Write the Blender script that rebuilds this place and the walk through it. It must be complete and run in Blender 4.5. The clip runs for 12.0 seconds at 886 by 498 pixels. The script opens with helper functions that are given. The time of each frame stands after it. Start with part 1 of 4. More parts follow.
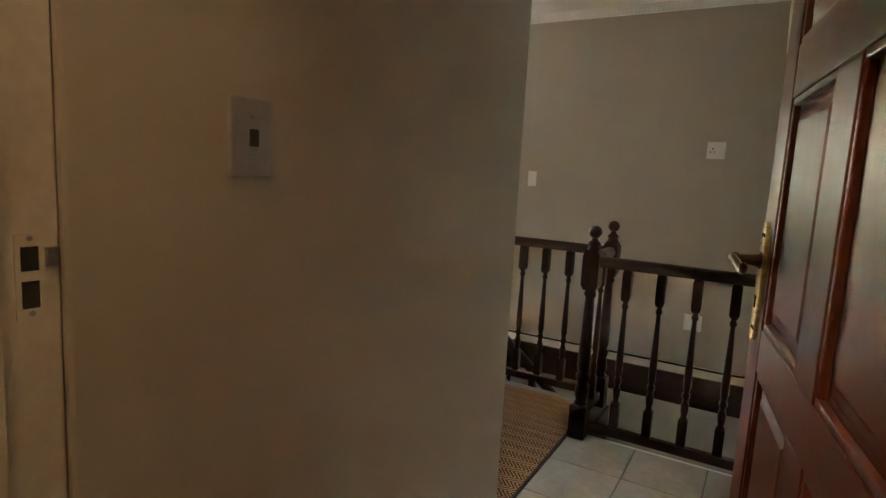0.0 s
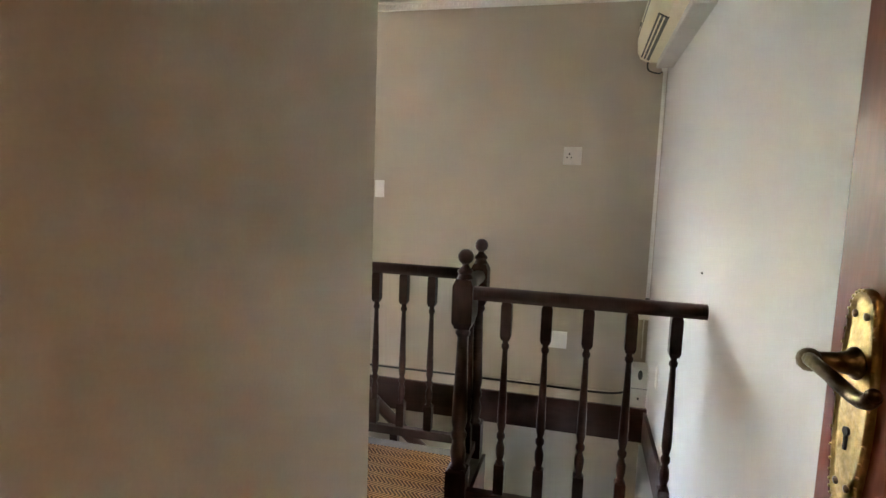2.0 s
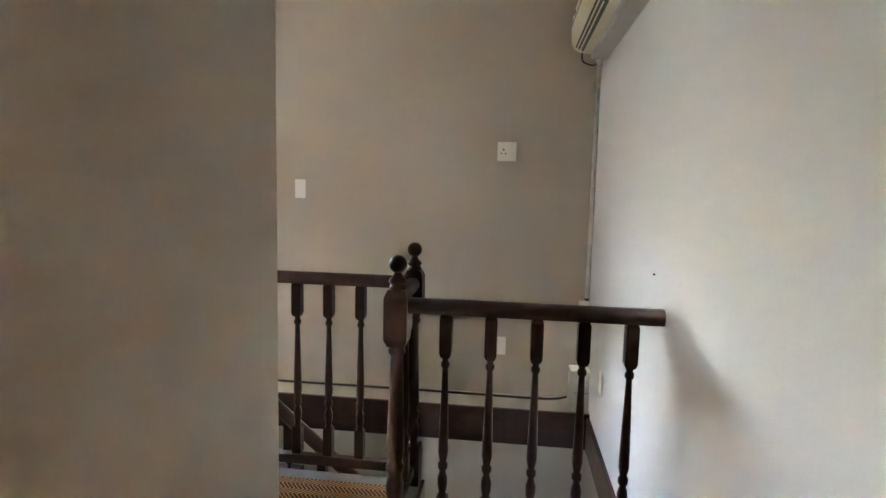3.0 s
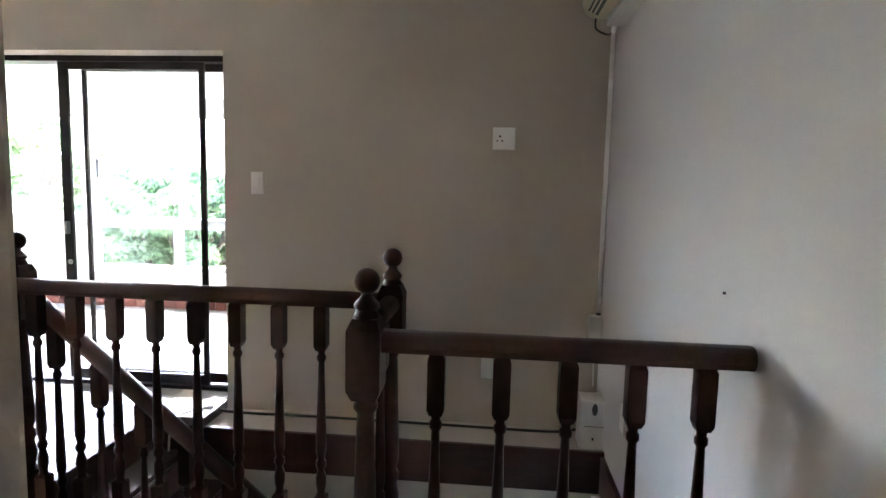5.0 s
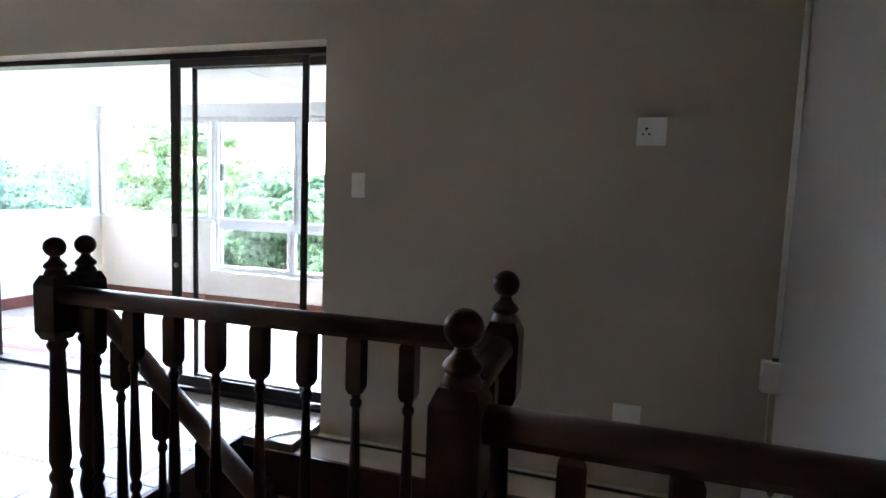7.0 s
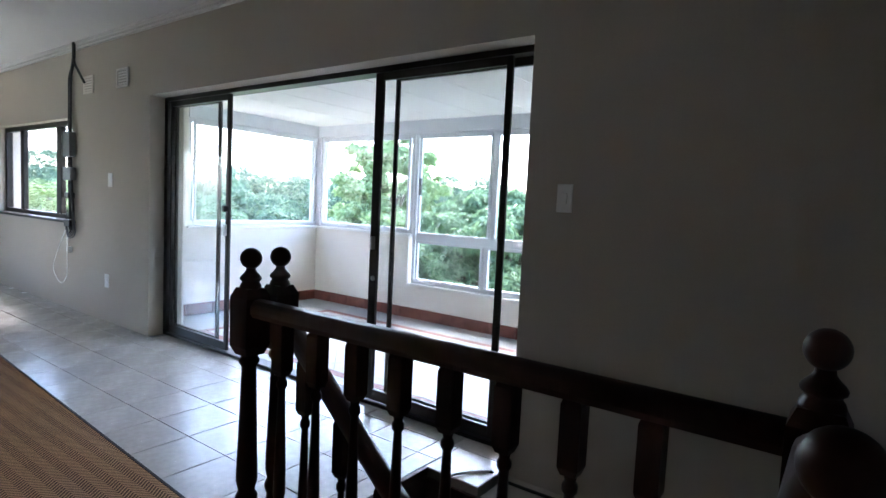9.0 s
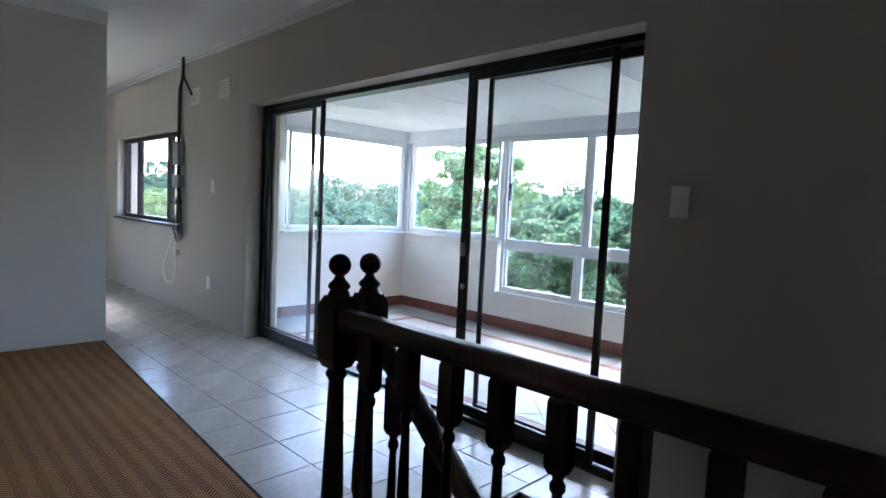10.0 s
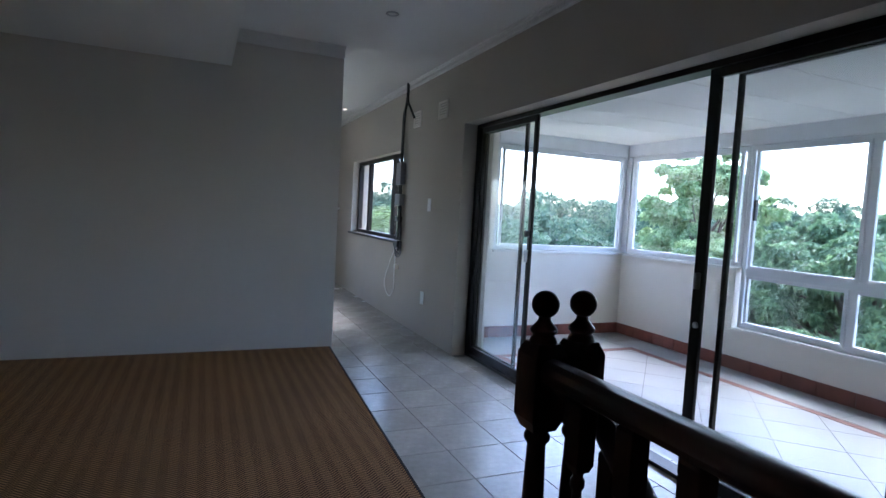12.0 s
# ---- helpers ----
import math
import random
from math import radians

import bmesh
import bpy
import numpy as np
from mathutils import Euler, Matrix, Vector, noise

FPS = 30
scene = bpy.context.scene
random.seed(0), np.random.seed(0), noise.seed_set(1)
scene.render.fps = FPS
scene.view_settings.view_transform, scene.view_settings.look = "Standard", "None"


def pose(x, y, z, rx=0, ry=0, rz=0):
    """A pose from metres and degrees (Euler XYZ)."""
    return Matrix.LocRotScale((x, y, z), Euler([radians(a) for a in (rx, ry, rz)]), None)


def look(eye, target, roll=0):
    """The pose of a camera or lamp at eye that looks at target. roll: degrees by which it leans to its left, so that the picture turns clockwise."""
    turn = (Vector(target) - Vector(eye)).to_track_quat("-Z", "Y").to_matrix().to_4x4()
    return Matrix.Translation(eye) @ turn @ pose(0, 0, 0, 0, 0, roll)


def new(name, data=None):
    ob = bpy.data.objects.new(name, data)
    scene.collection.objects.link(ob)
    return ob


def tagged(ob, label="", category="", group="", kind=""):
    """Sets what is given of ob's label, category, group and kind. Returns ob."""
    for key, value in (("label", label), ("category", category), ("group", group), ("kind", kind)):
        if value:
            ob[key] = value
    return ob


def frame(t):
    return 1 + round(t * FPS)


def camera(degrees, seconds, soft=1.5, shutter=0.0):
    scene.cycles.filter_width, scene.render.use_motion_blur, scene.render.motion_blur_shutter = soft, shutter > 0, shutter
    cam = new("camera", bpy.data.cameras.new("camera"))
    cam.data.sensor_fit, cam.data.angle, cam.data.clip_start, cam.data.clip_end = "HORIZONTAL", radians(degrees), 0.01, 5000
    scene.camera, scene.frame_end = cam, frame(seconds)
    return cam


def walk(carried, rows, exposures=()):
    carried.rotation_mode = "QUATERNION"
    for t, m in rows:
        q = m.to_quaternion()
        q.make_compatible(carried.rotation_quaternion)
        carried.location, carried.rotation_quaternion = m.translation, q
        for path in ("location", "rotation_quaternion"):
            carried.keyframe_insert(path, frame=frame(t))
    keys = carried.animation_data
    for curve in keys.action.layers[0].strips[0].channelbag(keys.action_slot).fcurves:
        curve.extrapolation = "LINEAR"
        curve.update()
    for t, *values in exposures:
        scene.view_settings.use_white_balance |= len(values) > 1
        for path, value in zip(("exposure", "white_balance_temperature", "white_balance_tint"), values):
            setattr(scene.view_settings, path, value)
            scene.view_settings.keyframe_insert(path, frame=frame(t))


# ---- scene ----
cam = camera(76.8, 12.0)
PATH = [
    (0, (0.763, -2.794, 1.333), (-0.228, -1.077, 1.066), 3.1),
    (0.5, (0.699, -2.693, 1.351), (-0.13, -0.891, 1.094), 3.1),
    (1, (0.619, -2.55, 1.378), (-0.085, -0.694, 1.13), 2.8),
    (1.5, (0.535, -2.361, 1.372), (-0.047, -0.462, 1.143), 2.4),
    (2, (0.484, -2.204, 1.363), (-0.002, -0.276, 1.142), 2.1),
    (2.5, (0.434, -2.049, 1.349), (0.066, -0.094, 1.139), 1.9),
    (3, (0.419, -1.93, 1.353), (0.179, 0.044, 1.14), 1.4),
    (3.5, (0.409, -1.77, 1.332), (0.234, 0.212, 1.129), 1.4),
    (5.5, (0.299, -1.206, 1.296), (0.119, 0.775, 1.092), 1.5),
    (6, (0.269, -1.08, 1.28), (-0.006, 0.891, 1.08), 1.7),
    (6.5, (0.242, -0.948, 1.284), (-0.16, 1.002, 1.091), 1.8),
    (7, (0.241, -0.832, 1.289), (-0.341, 1.072, 1.102), 2.1),
    (7.5, (0.23, -0.745, 1.296), (-0.56, 1.084, 1.123), 2.3),
    (9.5, (-0.059, -0.474, 1.266), (-1.348, 1.048, 1.113), 2.8),
    (10, (-0.12, -0.427, 1.263), (-1.53, 0.984, 1.115), 2.8),
    (10.5, (-0.198, -0.366, 1.27), (-1.722, 0.922, 1.123), 3.0),
    (11, (-0.279, -0.303, 1.273), (-1.92, 0.832, 1.128), 3.1),
    (11.5, (-0.327, -0.271, 1.278), (-2.078, 0.685, 1.138), 3.2),
    (12, (-0.357, -0.252, 1.284), (-2.189, 0.542, 1.156), 3.2),
]
EXPOSURES = [
    (0.0, 6.36, 8000, 15), (1.0, 6.92, 7500, 16), (1.5, 7.12, 7300, 16), (2.0, 7.36, 7150, 17), (2.5, 7.33, 7000, 17), (3.5, 7.04, 6800, 18), (5.5, 6.14, 6500, 18), (6.5, 5.56, 6300, 16),
    (7.5, 5.02, 6100, 15), (9.5, 4.12, 5700, 13), (10.5, 3.82, 5550, 13), (12.0, 3.45, 5400, 14)]
walk(cam, [(t, look(eye, target, roll)) for t, eye, target, roll in PATH], EXPOSURES)

# ---- world, sun and sky ----
world = bpy.data.worlds.new("sky")
scene.world = world
world.use_nodes = True
wn = world.node_tree
sky = wn.nodes.new("ShaderNodeTexSky")
sky.sky_type, sky.sun_disc = "NISHITA", False
sky.sun_elevation, sky.sun_rotation = radians(58), radians(-24)
sky.air_density, sky.dust_density, sky.ozone_density = 1.0, 2.5, 2.0
wn.links.new(sky.outputs[0], wn.nodes["Background"].inputs[0])
wn.nodes["Background"].inputs[1].default_value = 0.15

sun_data = bpy.data.lights.new("sun", "SUN")
sun_data.energy, sun_data.angle, sun_data.color = 0.8, radians(44), (1.0, 0.98, 0.95)
sun = new("sun", sun_data)
sun.matrix_world = look((-11.0, 23.0, 34.5), (-2.5, 3.5, 0.5))

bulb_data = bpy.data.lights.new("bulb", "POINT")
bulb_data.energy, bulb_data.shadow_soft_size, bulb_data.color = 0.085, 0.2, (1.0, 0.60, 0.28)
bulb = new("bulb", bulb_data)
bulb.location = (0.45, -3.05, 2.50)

spot_data = bpy.data.lights.new("downlight_lamp", "SPOT")
spot_data.energy, spot_data.shadow_soft_size, spot_data.spot_size, spot_data.spot_blend, spot_data.color = 0.06, 0.03, radians(150), 0.6, (1.0, 0.86, 0.68)
spot_lamp = new("downlight_lamp", spot_data)
spot_lamp.location = (-8.45, 1.60, 2.685)


# ---- materials ----
def mat(name, base, rough=0.6, metal=0.0, vary=0.06, scale=4.0, fine=60.0, bump=0.05, warp=(1, 1, 1), spec=0.5, tint=None, per_piece=0.0):
    """Base colour varied at two scales, with fine relief."""
    m = bpy.data.materials.new(name)
    m.use_nodes = True
    nt = m.node_tree
    n, k = nt.nodes, nt.links
    bsdf = n["Principled BSDF"]
    bsdf.inputs["Roughness"].default_value = rough
    bsdf.inputs["Metallic"].default_value = metal
    bsdf.inputs["Specular IOR Level"].default_value = spec
    co = n.new("ShaderNodeTexCoord")
    mp = n.new("ShaderNodeMapping")
    mp.inputs["Scale"].default_value = warp
    k.new(co.outputs["Object"], mp.inputs[0])
    big = n.new("ShaderNodeTexNoise")
    big.inputs["Scale"].default_value, big.inputs["Detail"].default_value = scale, 5
    small = n.new("ShaderNodeTexNoise")
    small.inputs["Scale"].default_value, small.inputs["Detail"].default_value = fine, 3
    k.new(mp.outputs[0], big.inputs["Vector"])
    k.new(mp.outputs[0], small.inputs["Vector"])
    ramp = n.new("ShaderNodeValToRGB")
    lo = [max(0, c * (1 - 2.2 * vary)) for c in base]
    hi = [min(1, c * (1 + 1.6 * vary)) for c in (tint or base)]
    ramp.color_ramp.elements[0].position, ramp.color_ramp.elements[1].position = 0.3, 0.72
    ramp.color_ramp.elements[0].color, ramp.color_ramp.elements[1].color = (*lo, 1), (*hi, 1)
    add = n.new("ShaderNodeMath")
    add.operation = "MULTIPLY_ADD"
    add.inputs[1].default_value, add.inputs[2].default_value = 0.35, 0.0
    k.new(small.outputs[0], add.inputs[0])
    mixf = n.new("ShaderNodeMath")
    mixf.operation = "MULTIPLY_ADD"
    mixf.inputs[1].default_value = 0.65
    k.new(big.outputs[0], mixf.inputs[0])
    k.new(add.outputs[0], mixf.inputs[2])
    k.new(mixf.outputs[0], ramp.inputs[0])
    colour = ramp.outputs[0]
    if per_piece:
        info = n.new("ShaderNodeObjectInfo")
        mr = n.new("ShaderNodeMapRange")
        mr.inputs[3].default_value, mr.inputs[4].default_value = 1 - per_piece, 1 + per_piece
        k.new(info.outputs["Random"], mr.inputs[0])
        hsv = n.new("ShaderNodeHueSaturation")
        k.new(mr.outputs[0], hsv.inputs["Value"])
        k.new(colour, hsv.inputs["Color"])
        colour = hsv.outputs[0]
    k.new(colour, bsdf.inputs["Base Color"])
    rr = n.new("ShaderNodeMapRange")
    rr.inputs[3].default_value, rr.inputs[4].default_value = max(0.02, rough - 0.08), min(1, rough + 0.1)
    k.new(big.outputs[0], rr.inputs[0])
    k.new(rr.outputs[0], bsdf.inputs["Roughness"])
    if bump:
        b = n.new("ShaderNodeBump")
        b.inputs["Strength"].default_value, b.inputs["Distance"].default_value = bump, 0.01
        k.new(small.outputs[0], b.inputs["Height"])
        k.new(b.outputs[0], bsdf.inputs["Normal"])
    return m


M_TAUPE = mat("taupe_wall_paint", (0.50, 0.445, 0.365), 0.75, vary=0.035, scale=1.2, fine=140, bump=0.06)
M_PARTITION = mat("pale_wall_paint", (0.64, 0.60, 0.54), 0.72, vary=0.035, scale=1.1, fine=140, bump=0.06)
M_WHITEWALL = mat("white_wall_paint", (0.63, 0.628, 0.625), 0.7, vary=0.025, scale=1.1, fine=140, bump=0.06)
M_CREAM = mat("cream_wall_paint", (0.80, 0.75, 0.67), 0.75, vary=0.03, scale=1.2, fine=140, bump=0.05)
M_CEIL = mat("ceiling_paint", (0.84, 0.83, 0.8), 0.8, vary=0.02, scale=1.0, fine=90, bump=0.03)
M_PLASTER = mat("white_plaster", (0.8, 0.79, 0.75), 0.65, vary=0.03, scale=6, fine=90, bump=0.03)
M_JAMB = mat("yellowed_gloss_paint", (0.68, 0.62, 0.5), 0.4, vary=0.09, scale=5, fine=50, bump=0.12)
M_MAHOG = mat("mahogany_varnish", (0.17, 0.042, 0.024), 0.34, vary=0.14, scale=2.2, fine=24, bump=0.02, spec=0.2, warp=(6, 6, 0.8), tint=(0.19, 0.05, 0.028))
M_RAIL = mat("dark_stained_wood", (0.024, 0.009, 0.007), 0.38, spec=0.25, vary=0.25, scale=5, fine=40, bump=0.05, warp=(1, 1, 0.4), tint=(0.038, 0.013, 0.009))
M_RAILX = mat("dark_stained_rail_wood", (0.034, 0.0115, 0.0085), 0.38, vary=0.14, scale=4, fine=40, bump=0.04, warp=(0.3, 3, 3), tint=(0.047, 0.0155, 0.0105))
M_BRASS = mat("antique_brass", (0.55, 0.40, 0.16), 0.3, 1.0, vary=0.3, scale=25, fine=120, bump=0.15)
M_BRASSDARK = mat("tarnished_brass", (0.16, 0.12, 0.07), 0.35, 1.0, vary=0.3, scale=25, fine=120, bump=0.15)
M_STEEL = mat("brushed_steel", (0.45, 0.45, 0.44), 0.38, 1.0, vary=0.15, scale=20, fine=200, bump=0.05)
M_PLATE = mat("grey_enamel", (0.42, 0.41, 0.42), 0.3, 0.3, vary=0.06, scale=20, fine=120, bump=0.0)
M_PLASTIC = mat("white_plastic", (0.86, 0.85, 0.81), 0.35, vary=0.03, scale=10, fine=80, bump=0.0)
M_ACBODY = mat("yellowed_plastic", (0.74, 0.68, 0.50), 0.35, vary=0.05, scale=5, fine=60, bump=0.0)
M_TRAY = mat("greyed_plastic", (0.50, 0.49, 0.45), 0.45, vary=0.05, scale=6, fine=60, bump=0.0)
M_BLACK = mat("black_plastic", (0.02, 0.02, 0.02), 0.4, vary=0.1, scale=10, fine=60, bump=0.0)
M_GREYBOX = mat("grey_plastic", (0.10, 0.105, 0.11), 0.45, vary=0.1, scale=10, fine=60, bump=0.02)
M_ADAPTER = mat("mid_grey_plastic", (0.24, 0.25, 0.26), 0.45, vary=0.1, scale=10, fine=60, bump=0.02)
M_BRONZE = mat("bronze_aluminium", (0.030, 0.026, 0.023), 0.38, 0.6, vary=0.12, scale=8, fine=80, bump=0.02)
M_ALU = mat("white_aluminium", (0.74, 0.76, 0.78), 0.35, vary=0.03, scale=8, fine=80, bump=0.01)
M_TILE = mat("glazed_floor_tile", (0.53, 0.49, 0.435), 0.24, vary=0.09, scale=5, fine=30, bump=0.006, per_piece=0.05)
M_GROUT = mat("grey_grout", (0.21, 0.195, 0.18), 0.9, vary=0.15, scale=10, fine=120, bump=0.2)
M_VTILE = mat("veranda_tile", (0.31, 0.31, 0.30), 0.42, vary=0.05, scale=3, fine=30, bump=0.0, per_piece=0.04)
M_VGROUT = mat("pale_grout", (0.2, 0.195, 0.185), 0.9, vary=0.1, scale=10, fine=120, bump=0.2)
M_TERRA = mat("terracotta_tile", (0.20, 0.066, 0.047), 0.5, vary=0.18, scale=8, fine=50, bump=0.05, per_piece=0.12)
M_GROUND = mat("garden_ground", (0.10, 0.11, 0.05), 0.95, vary=0.3, scale=0.4, fine=8, bump=0.3)
M_BARK = mat("bark", (0.10, 0.075, 0.05), 0.9, vary=0.3, scale=6, fine=40, bump=0.5)
M_ROOF = mat("roof_tile", (0.2, 0.18, 0.16), 0.8, vary=0.15, scale=4, fine=40, bump=0.2)


def leaf_material(name, dark, light, spec=0.25):
    m = bpy.data.materials.new(name)
    m.use_nodes = True
    n, k = m.node_tree.nodes, m.node_tree.links
    bsdf = n["Principled BSDF"]
    geo = n.new("ShaderNodeNewGeometry")
    ramp = n.new("ShaderNodeValToRGB")
    ramp.color_ramp.elements[0].color, ramp.color_ramp.elements[1].color = (*dark, 1), (*light, 1)
    k.new(geo.outputs["Random Per Island"], ramp.inputs[0])
    k.new(ramp.outputs[0], bsdf.inputs["Base Color"])
    bsdf.inputs["Roughness"].default_value = 0.45
    bsdf.inputs["Specular IOR Level"].default_value = spec
    tr = n.new("ShaderNodeBsdfTranslucent")
    k.new(ramp.outputs[0], tr.inputs[0])
    mix = n.new("ShaderNodeMixShader")
    mix.inputs[0].default_value = 0.42
    k.new(bsdf.outputs[0], mix.inputs[1])
    k.new(tr.outputs[0], mix.inputs[2])
    k.new(mix.outputs[0], n["Material Output"].inputs[0])
    return m


M_LEAF = leaf_material("dark_leaf", (0.032, 0.08, 0.032), (0.26, 0.38, 0.19), 0.4)
M_LEAFLIGHT = leaf_material("light_leaf", (0.11, 0.20, 0.07), (0.42, 0.52, 0.25))
# distance haze is mixed into these leaves' colour as extra blue
M_LEAFFAR = leaf_material("hazed_far_leaf", (0.032, 0.075, 0.055), (0.13, 0.20, 0.12), 0.05)
M_LEAFPALM = leaf_material("palm_leaf", (0.06, 0.11, 0.03), (0.14, 0.2, 0.06))


def glass_material():
    m = bpy.data.materials.new("window_glass")
    m.use_nodes = True
    n, k = m.node_tree.nodes, m.node_tree.links
    n.remove(n["Principled BSDF"])
    tr = n.new("ShaderNodeBsdfTransparent")
    tr.inputs[0].default_value = (0.985, 0.993, 0.99, 1)
    gl = n.new("ShaderNodeBsdfGlossy")
    gl.inputs["Roughness"].default_value = 0.02
    lw = n.new("ShaderNodeLayerWeight")
    lw.inputs[0].default_value = 0.5
    po = n.new("ShaderNodeMath")
    po.operation = "POWER"
    po.inputs[1].default_value = 5.0
    k.new(lw.outputs["Facing"], po.inputs[0])
    fr = n.new("ShaderNodeMath")
    fr.operation = "MULTIPLY_ADD"
    fr.inputs[1].default_value, fr.inputs[2].default_value = 0.9, 0.04
    k.new(po.outputs[0], fr.inputs[0])
    mix = n.new("ShaderNodeMixShader")
    k.new(fr.outputs[0], mix.inputs[0])
    k.new(tr.outputs[0], mix.inputs[1])
    k.new(gl.outputs[0], mix.inputs[2])
    k.new(mix.outputs[0], n["Material Output"].inputs[0])
    return m


M_GLASS = glass_material()


def mat_weave():
    """Herringbone of dark and straw-coloured strands, bands running along x."""
    m = bpy.data.materials.new("herringbone_sisal")
    m.use_nodes = True
    n, k = m.node_tree.nodes, m.node_tree.links
    bsdf = n["Principled BSDF"]
    bsdf.inputs["Roughness"].default_value = 0.9
    bsdf.inputs["Specular IOR Level"].default_value = 0.12
    co = n.new("ShaderNodeTexCoord")
    warp = n.new("ShaderNodeTexNoise")
    warp.inputs["Scale"].default_value = 9
    k.new(co.outputs["Object"], warp.inputs["Vector"])
    sep = n.new("ShaderNodeSeparateXYZ")
    k.new(co.outputs["Object"], sep.inputs[0])

    def math_node(op, a, b=None, c=None):
        q = n.new("ShaderNodeMath")
        q.operation = op
        for i, v in enumerate((a, b, c)):
            if v is None:
                continue
            if isinstance(v, (int, float)):
                q.inputs[i].default_value = v
            else:
                k.new(v, q.inputs[i])
        return q.outputs[0]

    band = math_node("PINGPONG", sep.outputs["Y"], 0.042)
    diag = math_node("MULTIPLY_ADD", band, 0.9, sep.outputs["X"])
    diag = math_node("MULTIPLY_ADD", warp.outputs[0], 0.006, diag)
    wave = math_node("SINE", math_node("MULTIPLY", diag, 2 * math.pi / 0.02))
    wave = math_node("MULTIPLY_ADD", wave, 0.5, 0.5)
    grain = n.new("ShaderNodeTexNoise")
    grain.inputs["Scale"].default_value, grain.inputs["Detail"].default_value = 160, 3
    k.new(co.outputs["Object"], grain.inputs["Vector"])
    wear = n.new("ShaderNodeTexNoise")
    wear.inputs["Scale"].default_value, wear.inputs["Detail"].default_value = 1.6, 4
    k.new(co.outputs["Object"], wear.inputs["Vector"])
    f = math_node("MULTIPLY_ADD", grain.outputs[0], 0.35, math_node("MULTIPLY_ADD", wave, 0.75, -0.12))
    # every other band is lighter: light caught by the strand direction, put into colour
    turn = math_node("FLOORED_MODULO", math_node("FLOOR", math_node("DIVIDE", sep.outputs["Y"], 0.042)), 2.0)
    f = math_node("MULTIPLY_ADD", turn, 0.15, math_node("SUBTRACT", f, 0.075))
    f = math_node("MULTIPLY_ADD", wear.outputs[0], 0.3, math_node("SUBTRACT", f, 0.12))
    ramp = n.new("ShaderNodeValToRGB")
    ramp.color_ramp.elements[0].position, ramp.color_ramp.elements[1].position = 0.28, 0.74
    ramp.color_ramp.elements[0].color = (0.085, 0.042, 0.021, 1)
    ramp.color_ramp.elements[1].color = (0.45, 0.245, 0.105, 1)
    k.new(f, ramp.inputs[0])
    k.new(ramp.outputs[0], bsdf.inputs["Base Color"])
    b = n.new("ShaderNodeBump")
    b.inputs["Strength"].default_value, b.inputs["Distance"].default_value = 0.5, 0.004
    k.new(f, b.inputs["Height"])
    k.new(b.outputs[0], bsdf.inputs["Normal"])
    return m


M_MAT = mat_weave()
M_BIND = mat("dark_binding", (0.03, 0.02, 0.015), 0.8, vary=0.2, scale=20, fine=120, bump=0.2)


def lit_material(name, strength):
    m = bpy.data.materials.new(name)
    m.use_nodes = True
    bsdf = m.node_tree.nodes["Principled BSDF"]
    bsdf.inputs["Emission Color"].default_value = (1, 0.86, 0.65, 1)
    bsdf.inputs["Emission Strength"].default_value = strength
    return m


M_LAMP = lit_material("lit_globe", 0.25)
M_LENS = lit_material("lit_lens", 1.0)


# ---- mesh helpers ----
def box(bm, x0, x1, y0, y1, z0, z1, bevel=0.0, m=None):
    c = Matrix.Translation(((x0 + x1) / 2, (y0 + y1) / 2, (z0 + z1) / 2)) @ Matrix.Diagonal((abs(x1 - x0), abs(y1 - y0), abs(z1 - z0), 1))
    made = bmesh.ops.create_cube(bm, size=1, matrix=(m @ c) if m else c)
    if bevel:
        edges = {e for v in made["verts"] for e in v.link_edges}
        bmesh.ops.bevel(bm, geom=list(edges), offset=bevel, segments=2, profile=0.6, affect="EDGES")
    return bm


def boxes(*rows, bevel=0.0):
    bm = bmesh.new()
    for r in rows:
        box(bm, *r, bevel=bevel)
    return bm


def lathe(profile, sides=16, bm=None, at=(0, 0, 0)):
    """A turned shape from (radius, height) rows, round z."""
    bm = bm or bmesh.new()
    rings = []
    for r, z in profile:
        rings.append([bm.verts.new((at[0] + max(r, 1e-4) * math.cos(2 * math.pi * i / sides), at[1] + max(r, 1e-4) * math.sin(2 * math.pi * i / sides), at[2] + z)) for i in range(sides)])
    for a, b in zip(rings, rings[1:]):
        for i in range(sides):
            f = bm.faces.new((a[i], a[(i + 1) % sides], b[(i + 1) % sides], b[i]))
            f.smooth = True
    bm.faces.new(list(reversed(rings[0])))
    bm.faces.new(rings[-1])
    return bm


def tube(pts, r, bm=None, sides=8):
    bm = bm or bmesh.new()
    pts = [Vector(p) for p in pts]
    rings = []
    for i, p in enumerate(pts):
        d = (pts[min(i + 1, len(pts) - 1)] - pts[max(i - 1, 0)]).normalized()
        u = d.cross(Vector((0.31, 0.87, 0.38))).normalized()
        v = d.cross(u)
        rings.append([bm.verts.new(p + r * (math.cos(2 * math.pi * j / sides) * u + math.sin(2 * math.pi * j / sides) * v)) for j in range(sides)])
    for a, b in zip(rings, rings[1:]):
        for j in range(sides):
            f = bm.faces.new((a[j], a[(j + 1) % sides], b[(j + 1) % sides], b[j]))
            f.smooth = True
    bm.faces.new(rings[0])
    bm.faces.new(list(reversed(rings[-1])))
    bmesh.ops.recalc_face_normals(bm, faces=bm.faces)
    return bm


